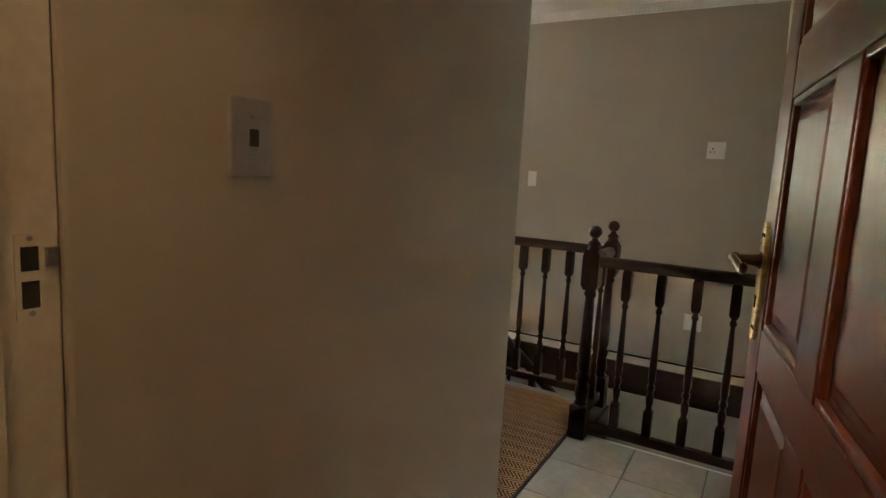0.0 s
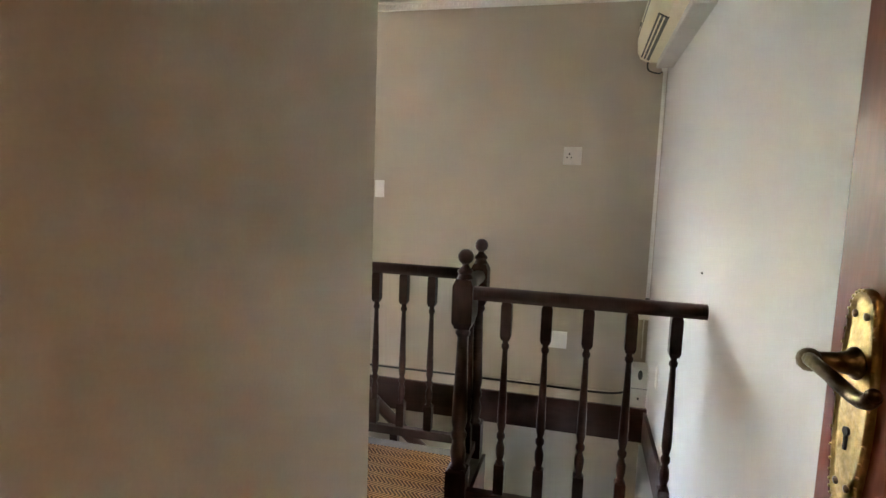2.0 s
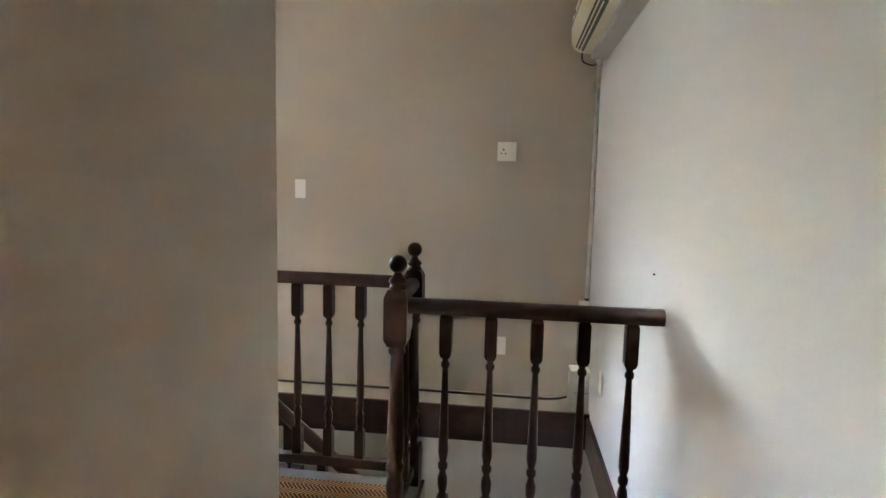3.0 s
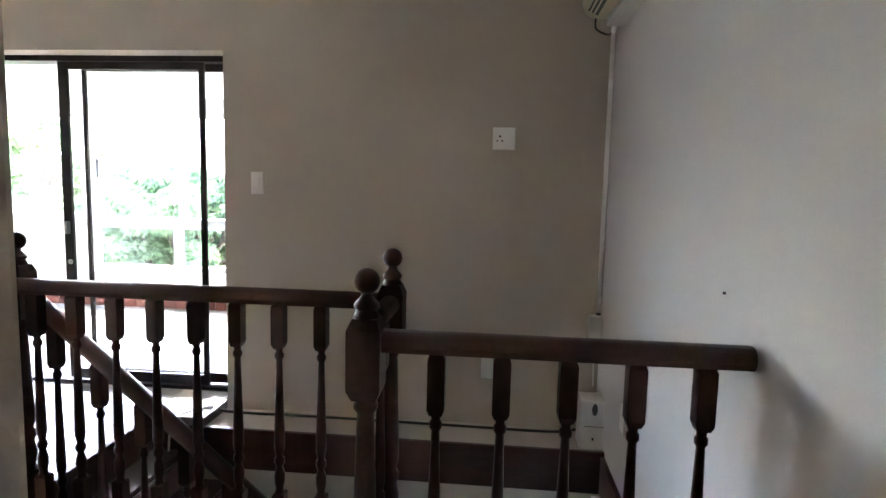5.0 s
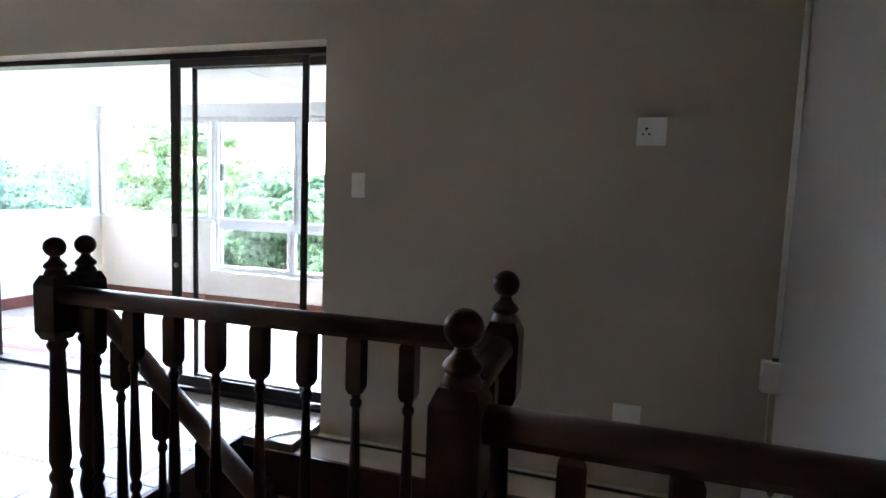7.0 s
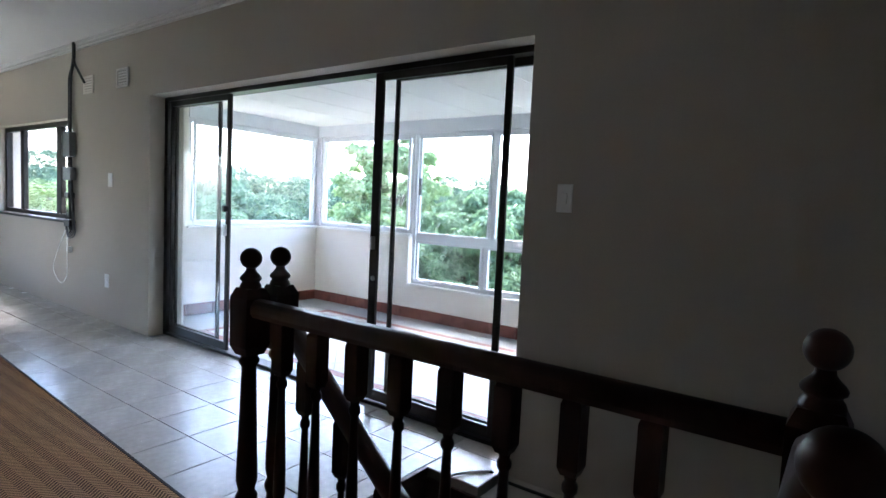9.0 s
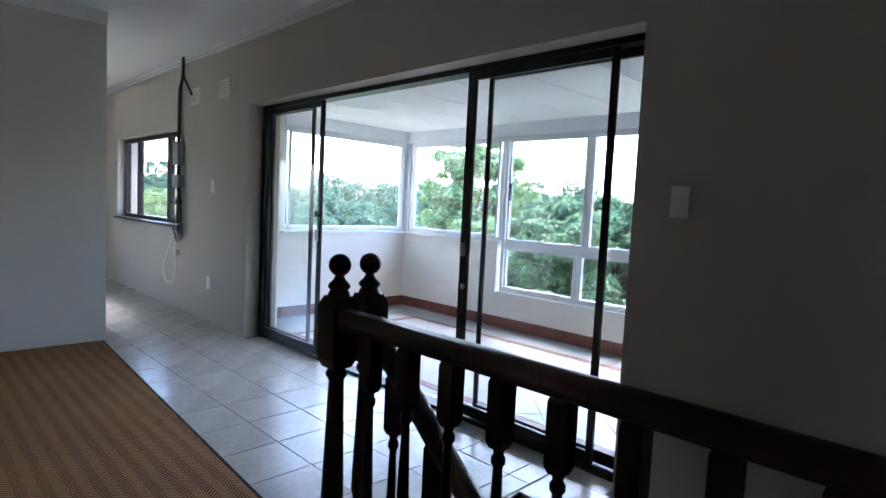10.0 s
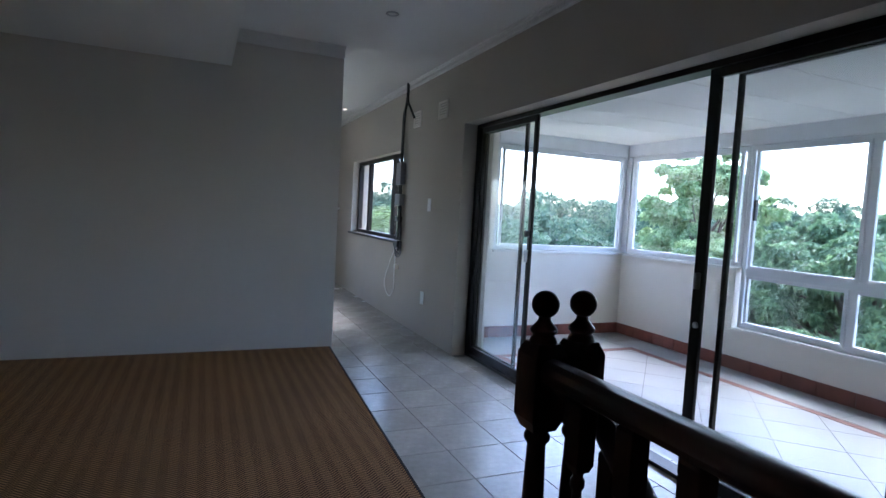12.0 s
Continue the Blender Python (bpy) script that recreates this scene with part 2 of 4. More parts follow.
def curve_pts(pts, steps=8):
    """Smooth path through the given points."""
    pts = [Vector(p) for p in pts]
    out = []
    for i in range(len(pts) - 1):
        p0, p1, p2, p3 = pts[max(i - 1, 0)], pts[i], pts[i + 1], pts[min(i + 2, len(pts) - 1)]
        for s in range(steps):
            t = s / steps
            out.append(0.5 * (2 * p1 + (p2 - p0) * t + (2 * p0 - 5 * p1 + 4 * p2 - p3) * t * t + (3 * p1 - p0 - 3 * p2 + p3) * t ** 3))
    return out + [pts[-1]]


def mesh_of(name, bm, material):
    me = bpy.data.meshes.new(name)
    bm.to_mesh(me)
    bm.free()
    me.materials.append(material)
    return me


def part(name, bm, material, parent=None, label="", at=None):
    """Links a bmesh (or a ready mesh) as one object under a thing or a part."""
    me = bm if isinstance(bm, bpy.types.Mesh) else mesh_of(name, bm, material)
    ob = new(name, me)
    if parent:
        ob.parent = parent
    if at is not None:
        ob.matrix_local = at if isinstance(at, Matrix) else Matrix.Translation(at)
    return tagged(ob, label)


def thing(name, m, label, category, group="", kind=""):
    ob = new(name)
    ob.empty_display_size = 0.1
    ob.matrix_world = m if isinstance(m, Matrix) else Matrix.Translation(m)
    return tagged(ob, label, category, group, kind)


def structure(name, bm, material, label, category):
    return tagged(part(name, bm, material), label, category, kind="structure")


# ---- structure ----
NY, EX, CZ = 1.863, 0.955, 2.70          # face of the north wall, of the east wall, ceiling
DX0, DX1, DZ = -4.91, -1.262, 2.088      # opening of the sliding door
WX0, WX1, WZ0, WZ1 = -8.85, -6.52, 0.925, 1.985   # corridor window
NT = NY + 0.30
VY, VX, VZ = 4.37, -5.64, 2.20           # veranda: north wall, west wall, ceiling
PX, PY = -5.40, 0.875                    # white partition
XEND = -9.9

structure("wall_north", boxes(
    (XEND, WX0, NY, NT, -2.8, 2.8), (WX0, WX1, NY, NT, -2.8, WZ0), (WX0, WX1, NY, NT, WZ1, 2.8), (WX1, DX0, NY, NT, -2.8, 2.8),
    (DX0, DX1, NY, NT, DZ, 2.8), (DX0, DX1, NY, NT, -2.8, -0.02), (DX1, EX + 0.2, NY, NT, -2.8, 2.8)),
    M_TAUPE, "taupe painted plaster wall with sliding door opening", "wall")
# low gap from y 0.7 to 1.1 is cut for the added stairwell window
structure("wall_east", boxes((EX, EX + 0.2, -5.2, 0.7, -2.8, 2.8), (EX, EX + 0.2, 1.1, NY, -2.8, 2.8), (EX, EX + 0.2, 0.7, 1.1, -1.08, 2.8), (EX, EX + 0.2, 0.7, 1.1, -2.8, -1.4)), M_WHITEWALL, "white painted plaster wall beside the stairwell", "wall")
bm = bmesh.new()
swell = [bm.verts.new(p) for p in ((EX - 0.011, 0.03, 0), (EX + 0.0005, 0.03, 0.9), (EX + 0.002, 0.036, 0.9), (EX + 0.002, 0.036, 0), (EX + 0.001, -0.7, 0), (EX + 0.001, -0.7, 0.9))]
for f in ((0, 1, 2, 3), (4, 5, 1, 0), (1, 5, 2), (0, 3, 4)):
    bm.faces.new([swell[i] for i in f])
bmesh.ops.recalc_face_normals(bm, faces=bm.faces)
structure("wall_east_patch", bm, M_WHITEWALL, "slightly swollen plaster patch on the white wall", "wall")
structure("wall_nib", boxes((-0.13, 0.008, -2.434, -0.981, 0, CZ), bevel=0.008), M_TAUPE, "taupe plastered wall end beside the doorway", "wall")
structure("wall_south", boxes((XEND, -0.028, -2.56, -2.41, -0.2, 2.8), (-0.028, EX, -2.56, -2.41, 2.14, 2.8)), M_TAUPE, "plastered wall with the doorway", "wall")
structure("wall_partition", boxes((PX - 0.14, PX, -2.45, PY, 0, CZ), bevel=0.004), M_PARTITION, "pale painted partition wall", "wall")
# gap from y -2.2 to 0 is cut for the added corridor window
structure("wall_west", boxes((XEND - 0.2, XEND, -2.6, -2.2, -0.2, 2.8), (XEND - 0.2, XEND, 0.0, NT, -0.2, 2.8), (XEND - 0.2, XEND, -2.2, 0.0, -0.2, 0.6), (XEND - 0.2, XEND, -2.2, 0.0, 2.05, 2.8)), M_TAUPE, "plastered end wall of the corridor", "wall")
structure("wall_room", boxes((-2.2, -2.05, -5.2, -2.6, -0.2, 2.8), (-2.2, EX, -5.35, -5.2, -0.2, 2.8)), M_TAUPE, "plain walls of the room behind", "wall")
structure("wall_stairwell", boxes((-0.02, EX, -0.16, -0.02, -2.8, -0.26), (-1.7, -0.06, 0.36, 0.5, -2.8, -0.26), (-1.85, -1.7, 0.36, NY, -2.8, -0.26), (-0.06, -0.02, -0.16, 0.36, -2.8, -0.26)),
          M_CREAM, "cream painted walls of the stairwell", "wall")
structure("floor", boxes(
    (XEND, EX, -5.2, 0.05, -0.25, -0.004), (XEND, 0.045, 0.05, 0.53, -0.25, -0.004), (XEND, -1.576, 0.53, NY, -0.25, -0.004), (-1.576, -1.264, 1.578, NY, -0.25, -0.004), (DX0, DX1, NY, NT, -0.02, -0.004)),
    M_GROUT, "concrete floor with grey grout joints", "floor")
structure("stair_ledge", boxes((-1.262, EX, 1.587, NY, -0.30, -0.052)), M_TAUPE, "taupe plastered ledge along the stairwell", "ledge")
structure("ceiling", boxes((XEND, EX, -5.2, NY, CZ, CZ + 0.1)), M_CEIL, "white painted flat ceiling", "ceiling")
structure("ceiling_bulkhead", boxes((PX, -0.3, -2.45, -0.06, 2.40, CZ), bevel=0.004), M_CEIL, "white dropped ceiling bulkhead", "ceiling")


def cornice(name, run, axis, at, side, drop=0.0):
    """Stepped cornice with a row of small dentils; run along x or y."""
    bm = bmesh.new()
    a, b = run
    if drop:
        s0, s1 = sorted((at, at + side * 0.02))
        box(bm, *((a, b, s0, s1) if axis == "x" else (s0, s1, a, b)), CZ - 0.062 - drop, CZ - 0.0625)
    for d, z0, z1 in ((0.028, CZ - 0.062, CZ - 0.047), (0.036, CZ - 0.030, CZ - 0.016), (0.05, CZ - 0.016, CZ)):
        s0, s1 = sorted((at, at + side * d))
        box(bm, *((a, b, s0, s1) if axis == "x" else (s0, s1, a, b)), z0, z1)
    s0, s1 = sorted((at, at + side * 0.022))
    box(bm, *((a, b, s0, s1) if axis == "x" else (s0, s1, a, b)), CZ - 0.047, CZ - 0.030)
    s0, s1 = sorted((at + side * 0.022, at + side * 0.034))
    for i in range(int((b - a) / 0.034)):
        u = a + 0.01 + i * 0.034
        box(bm, *((u, u + 0.017, s0, s1) if axis == "x" else (s0, s1, u, u + 0.017)), CZ - 0.0465, CZ - 0.0305)
    return structure(name, bm, M_PLASTER, "white moulded cornice with small dentils", "cornice")


cornice("cornice_north", (XEND, EX - 0.05), "x", NY, -1)
cornice("cornice_east", (-2.45, NY), "y", EX, -1)
cornice("cornice_partition", (-0.06, PY), "y", PX, 1, 0.035)

# dark boards round the stairwell
structure("fascia_north", boxes((-1.549, EX, 1.562, 1.585, -0.275, -0.044), bevel=0.003), M_RAILX, "dark stained board on the edge of the ledge", "fascia")
structure("fascia_west", boxes((-1.574, -1.551, 0.66, 1.576, -0.28, 0.003), bevel=0.003), M_RAILX, "dark stained nosing at the stair head", "fascia")
structure("fascia_east", boxes((EX - 0.024, EX - 0.002, 0.06, 1.55, -0.26, -0.06), bevel=0.003), M_RAILX, "dark stained skirting board on the wall", "fascia")
structure("fascia_landing", boxes((0.05, EX - 0.026, 0.052, 0.068, -0.2, -0.003), bevel=0.002), M_PLASTER, "pale edging board of the landing", "fascia")
structure("fascia_return", boxes((0.046, 0.062, 0.07, 0.53, -0.2, 0.0), bevel=0.002), M_RAILX, "dark stained edging board under the short balustrade", "fascia")

# stairs going down
stairs = thing("staircase", (-1.6, 1.02, 0), "dark wooden staircase going down below the landing", "staircase")
for i in range(7):
    z = -0.187 * (i + 1)
    part("tread", boxes((0.22 * i - 0.02, 0.22 * (i + 1), -0.42, 0.59, z - 0.035, z), bevel=0.006), M_RAILX, stairs)
    part("riser", boxes((0.22 * i, 0.22 * i + 0.018, -0.42, 0.59, z, z + 0.152)), M_RAILX, stairs)
part("stringer", (lambda bm: (box(bm, 0, 2.02, -0.012, 0.012, -0.14, 0.14, m=Matrix.Translation((0.0, -0.435, -0.1)) @ Matrix.Rotation(radians(40.4), 4, "Y")), bm)[1])(bmesh.new()), M_RAILX, stairs)
structure("stair_landing", boxes((-0.06, EX, -0.02, 1.86, -1.7, -1.5), (-1.7, -0.06, 0.5, 1.86, -2.8, -2.7)), M_CREAM, "cream half landing below", "landing")


# ---- veranda ----
structure("veranda_floor", boxes((VX - 0.2, 1.2, NT, VY + 0.2, -0.2, -0.034)), M_VGROUT, "pale grouted veranda floor", "floor")
structure("veranda_wall_north", boxes(
    (VX, -4.07, VY, VY + 0.2, -0.2, 0.90), (-4.07, -1.2, VY, VY + 0.2, -0.2, 0.345), (-1.2, 1.2, VY, VY + 0.2, -0.2, VZ)),
    M_CREAM, "cream painted low veranda wall", "wall")
structure("veranda_wall_west", boxes(
    (VX - 0.2, VX, NT, 2.62, -0.2, VZ), (VX - 0.2, VX, 2.62, VY + 0.2, -0.2, 0.90)), M_CREAM, "cream painted low veranda side wall", "wall")
structure("veranda_wall_east", boxes((1.2, 1.4, NT, VY + 0.2, -0.2, VZ)), M_CREAM, "cream painted veranda end wall", "wall")
structure("veranda_wall_south", boxes((VX - 0.2, DX0 - 0.0, NT + 0.002, NT + 0.02, 0, VZ), (DX1, 1.2, NT + 0.002, NT + 0.02, 0, VZ), (DX0, DX1, NT + 0.002, NT + 0.02, DZ, VZ)), M_CREAM, "cream painted outer face of the house wall", "wall")
bm = boxes((VX - 0.4, 1.4, NT, VY + 0.4, VZ + 0.012, VZ + 0.12))
for i in range(13):
    box(bm, VX - 0.2 + i * 0.55, VX - 0.2 + i * 0.55 + 0.544, NT + 0.02, VY + 0.2, VZ, VZ + 0.013)
structure("veranda_ceiling", bm, M_CEIL, "white boarded veranda ceiling", "ceiling")
structure("veranda_beam", boxes((VX - 0.16, 1.2, VY - 0.02, VY + 0.18, 2.06, VZ), (VX - 0.18, VX + 0.02, 2.62, VY - 0.02, 2.06, VZ)), M_ALU, "white beam above the veranda windows", "beam")


def pane(parent, name, x0, x1, y0, y1, z0, z1):
    g = part(name, boxes((x0, x1, y0, y1, z0, z1)), M_GLASS, parent)
    g.visible_shadow = False
    return g


def window_row(name, axis, at, u0, u1, rows, label):
    """White aluminium window: outer frame, bars and panes. rows: (z0, z1, [bar places])."""
    w = thing(name, (0, 0, 0), label, "window", kind="structure")
    d = 0.06

    def b(p, q, z0, z1, t=d, off=0.0):
        return (p, q, at + off, at + off + t, z0, z1) if axis == "x" else (at - off - t, at - off, p, q, z0, z1)

    f = 0.045
    z_lo, z_hi = rows[0][0], rows[-1][1]
    part("window_frame", boxes(b(u0, u1, z_lo, z_lo + f), b(u0, u1, z_hi - f, z_hi), b(u0, u0 + f, z_lo + f, z_hi - f), b(u1 - f, u1, z_lo + f, z_hi - f), bevel=0.004), M_ALU, w)
    for i, (z0, z1, cuts) in enumerate(rows):
        if i:
            part("transom", boxes(b(u0 + f, u1 - f, z0 - 0.035, z0 + 0.035, d - 0.006, 0.003), bevel=0.004), M_ALU, w)
        edges = [u0 + f, *cuts, u1 - f]
        for c in cuts:
            part("mullion", boxes(b(c - 0.03, c + 0.03, z0 + (0.036 if i else f), z1 - (f if i == len(rows) - 1 else 0.036), d - 0.01, 0.005), bevel=0.004), M_ALU, w)
        for p, q in zip(edges, edges[1:]):
            za, zb = z0 + 0.03, z1 - 0.03
            part("sash", boxes(b(p + 0.02, q - 0.02, za, za + 0.03, 0.03, -0.012), b(p + 0.02, q - 0.02, zb - 0.03, zb, 0.03, -0.012), b(p + 0.02, p + 0.05, za + 0.03, zb - 0.03, 0.03, -0.012), b(q - 0.05, q - 0.02, za + 0.03, zb - 0.03, 0.03, -0.012), bevel=0.003), M_ALU, w)
            g = b(p + 0.02, q - 0.02, za, zb, 0.005, 0.028)
            pane(w, "pane", *g)
    part("window_sill", boxes(b(u0 - 0.01, u1 + 0.01, z_lo - 0.03, z_lo - 0.002, 0.13, -0.05), bevel=0.004), M_PLASTER, w, "white window sill")
    return w


win_1 = window_row("window_1", "x", VY + 0.02, VX + 0.06, -4.035, [(0.932, 2.06, [])], "white aluminium fixed window in the veranda corner")
win_2 = window_row("window_2", "x", VY + 0.02, -4.03, -1.2, [(0.372, 0.895, [-3.05, -2.11]), (0.895, 2.06, [-2.985, -2.06])], "white aluminium window with lower panes")
win_3 = window_row("window_3", "y", VX - 0.02, 2.62, VY + 0.0, [(0.932, 2.06, [])], "white aluminium fixed side window")
part("corner_post", boxes((VX - 0.09, VX + 0.055, VY + 0.005, VY + 0.09, 0.932, 2.06), bevel=0.004), M_ALU, win_1)
part("window_handle", boxes((-3.925, -3.905, VY - 0.03, VY + 0.006, 1.37, 1.56), bevel=0.004), M_BLACK, win_2, "black window handle")
vent = tagged(part("beam_vent", boxes((-2.92, -2.79, VY - 0.032, VY - 0.021, 2.085, 2.115), bevel=0.003), M_PLASTIC), "small white vent on the veranda beam", "vent")

# terracotta skirting and border pieces
skirt_n = tagged(new("skirting_north"), "terracotta skirting tiles on the veranda wall", "skirting", kind="structure")
me = mesh_of("skirting_tile", boxes((0.002, 0.296, -0.012, 0, -0.03, 0.09), bevel=0.002), M_TERRA)
for i in range(22):
    part("tile", me, None, skirt_n, at=(VX + 0.012 + 0.3 * i, VY, 0))
skirt_w = tagged(new("skirting_west"), "terracotta skirting tiles on the side wall", "skirting", kind="structure")
me = mesh_of("skirting_tile_side", boxes((0, 0.012, 0.002, 0.296, -0.03, 0.09), bevel=0.002), M_TERRA)
for i in range(7):
    part("tile", me, None, skirt_w, at=(VX, NT + 0.15 + 0.3 * i, 0))


# ---- sliding door ----
def sliding_door():
    d = thing("sliding_door", (0, 0, 0), "dark bronze aluminium sliding door, partly open", "sliding door", kind="structure")
    y0, y1 = NY + 0.13, NY + 0.235
    part("door_frame", boxes((DX0, DX0 + 0.05, y0, y1, 0.0, DZ), (DX1 - 0.015, DX1, y0, y1, 0.0, DZ), (DX0 + 0.05, DX1 - 0.015, y0, y1, DZ - 0.034, DZ), (DX0 + 0.05, DX1 - 0.015, y0, y1, 0, 0.022), bevel=0.003), M_BRONZE, d)

    def leaf(x0, x1, ya, left, right, label):
        w = 0.024
        leafpart = part("door_panel", boxes((x0, x0 + left, ya, ya + w, 0.03, DZ - 0.034), (x1 - right, x1, ya, ya + w, 0.03, DZ - 0.034), (x0 + left, x1 - right, ya, ya + w, 0.03, 0.095), (x0 + left, x1 - right, ya, ya + w, DZ - 0.08, DZ - 0.034), bevel=0.003), M_BRONZE, d, label)
        pane(leafpart, "pane", x0 + left - 0.005, x1 - right + 0.005, ya + 0.009, ya + 0.014, 0.09, DZ - 0.075)
        return leafpart

    leaf(DX0 + 0.052, -4.165, y0 + 0.068, 0.022, 0.03, "fixed glazed panel")
    sl = leaf(DX0 + 0.075, -3.945, y0 + 0.015, 0.022, 0.04, "sliding glazed panel pushed open")
    leaf(-2.293, DX1 - 0.02, y0 + 0.068, 0.022, 0.02, "fixed glazed panel")
    sr = leaf(-2.41, -1.458, y0 + 0.015, 0.06, 0.034, "sliding glazed panel pushed open")
    part("pull_handle", boxes((-2.382, -2.364, y0 - 0.012, y0 + 0.014, 0.98, 1.06), bevel=0.003), M_STEEL, sr, "steel pull handle")
    part("lock_cylinder", lathe([(0.016, 0), (0.016, 0.006), (0.011, 0.01), (0.0, 0.01)]), M_STEEL, sr, "steel lock", at=pose(-2.372, y0 + 0.015, 0.80, 90))
    part("pull_handle", boxes((-3.972, -3.956, y0 - 0.012, y0 + 0.014, 0.95, 1.04), bevel=0.003), M_PLASTIC, sl, "pale pull handle")
    part("latch", boxes((-3.982, -3.953, y0 - 0.02, y0 + 0.014, 1.14, 1.19), bevel=0.004), M_BLACK, sl, "black latch")
    return d


sliding_door()


# ---- corridor window ----
def corridor_window():
    w = thing("window_4", (0, 0, 0), "dark bronze sliding window above a dark sill", "window", kind="structure")
    y = NY + 0.09
    part("window_frame", boxes((WX0, WX0 + 0.05, y, y + 0.07, WZ0, WZ1), (WX1 - 0.05, WX1, y, y + 0.07, WZ0, WZ1), (WX0 + 0.05, WX1 - 0.05, y, y + 0.07, WZ1 - 0.05, WZ1), (WX0 + 0.05, WX1 - 0.05, y, y + 0.07, WZ0, WZ0 + 0.05), bevel=0.003), M_BRONZE, w)
    for c, t in ((-8.28, 0.05), (-7.15, 0.06)):
        part("mullion", boxes((c - t, c + t, y + 0.008, y + 0.06, WZ0 + 0.05, WZ1 - 0.05), bevel=0.003), M_BRONZE, w)
    pane(w, "pane", WX0 + 0.04, WX1 - 0.04, y + 0.03, y + 0.035, WZ0 + 0.04, WZ1 - 0.04)
    part("window_sill", boxes((WX0 - 0.06, WX1 + 0.04, NY - 0.035, y - 0.002, WZ0 - 0.025, WZ0 + 0.004), bevel=0.004), M_BRONZE, w, "dark tiled sill")
    return w


corridor_window()
# out of sight behind the partition, added to bring daylight into the corridor
w5 = thing("added_window_5", (XEND - 0.1, -1.1, 0.6), "unseen dark bronze window added to light the corridor", "window", kind="structure")
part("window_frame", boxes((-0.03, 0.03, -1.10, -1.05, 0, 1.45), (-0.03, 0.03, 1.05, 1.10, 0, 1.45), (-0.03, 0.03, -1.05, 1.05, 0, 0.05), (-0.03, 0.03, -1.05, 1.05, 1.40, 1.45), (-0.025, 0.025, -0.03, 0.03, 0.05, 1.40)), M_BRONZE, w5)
# never in view below the landing, added to brighten the stairwell from beneath
w6 = thing("added_window_6", (EX + 0.1, 0.9, -1.4), "unseen dark bronze window added to light the stairwell", "window", kind="structure")
part("window_frame", boxes((-0.03, 0.03, -0.2, -0.17, 0, 0.32), (-0.03, 0.03, 0.17, 0.2, 0, 0.32), (-0.03, 0.03, -0.17, 0.17, 0, 0.03), (-0.03, 0.03, -0.17, 0.17, 0.29, 0.32)), M_BRONZE, w6)
pane(w6, "pane", -0.003, 0.003, -0.175, 0.175, 0.025, 0.295)
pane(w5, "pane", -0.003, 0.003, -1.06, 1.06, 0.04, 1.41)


# ---- stair balustrade ----
def block(bm, h, z0, z1, chamfer=0.014):
    """Square block with chamfered ends."""
    rows = [(h * 0.72, z0), (h, z0 + chamfer), (h, z1 - chamfer), (h * 0.72, z1)]
    rings = [[bm.verts.new((sx * r, sy * r, z)) for sx, sy in ((-1, -1), (1, -1), (1, 1), (-1, 1))] for r, z in rows]
    for a, b in zip(rings, rings[1:]):
        for i in range(4):
            bm.faces.new((a[i], a[(i + 1) % 4], b[(i + 1) % 4], b[i]))
    bm.faces.new(list(reversed(rings[0])))
    bm.faces.new(rings[-1])


def newel_mesh():
    bm = bmesh.new()
    lathe([(0.026, 0.17), (0.036, 0.19), (0.026, 0.205), (0.033, 0.235), (0.034, 0.26), (0.026, 0.305), (0.033, 0.322), (0.034, 0.338), (0.025, 0.355), (0.033, 0.39), (0.032, 0.43), (0.028, 0.55), (0.024, 0.69), (0.022, 0.752), (0.031, 0.765), (0.031, 0.775), (0.024, 0.787), (0.033, 0.81)], 20, bm)
    block(bm, 0.043, 0.0, 0.19, 0.008)
    block(bm, 0.042, 0.79, 0.996, 0.028)
    lathe([(0.032, 0.985), (0.0325, 0.998), (0.030, 1.006), (0.0255, 1.013), (0.0265, 1.016), (0.0315, 1.020), (0.0325, 1.026), (0.029, 1.032), (0.020, 1.041), (0.015, 1.048), (0.0135, 1.058)], 20, bm)
    return mesh_of("newel", bm, M_RAIL)


def finial_mesh():
    n = 12
    return mesh_of("finial", lathe([(0.0325 * math.sin(math.pi * (0.06 + 0.94 * i / n)), -0.0325 * math.cos(math.pi * (0.06 + 0.94 * i / n))) for i in range(n + 1)], 20), M_RAIL)


def baluster_mesh(top=0.918, base=0.10):
    bm = bmesh.new()
    h = top - base
    lathe([(r, base + s * h) for r, s in ((0.012, 0.10), (0.019, 0.165), (0.013, 0.185), (0.018, 0.215), (0.0185, 0.25), (0.011, 0.285), (0.018, 0.30), (0.018, 0.318), (0.012, 0.33), (0.0185, 0.37), (0.0175, 0.45), (0.0135, 0.62), (0.0105, 0.755), (0.016, 0.765), (0.016, 0.78), (0.011, 0.79), (0.018, 0.825))], 12, bm)
    block(bm, 0.021, base, base + 0.17 * h, 0.008)
    block(bm, 0.0215, base + 0.805 * h, top, 0.016)
    return mesh_of("baluster", bm, M_RAIL)


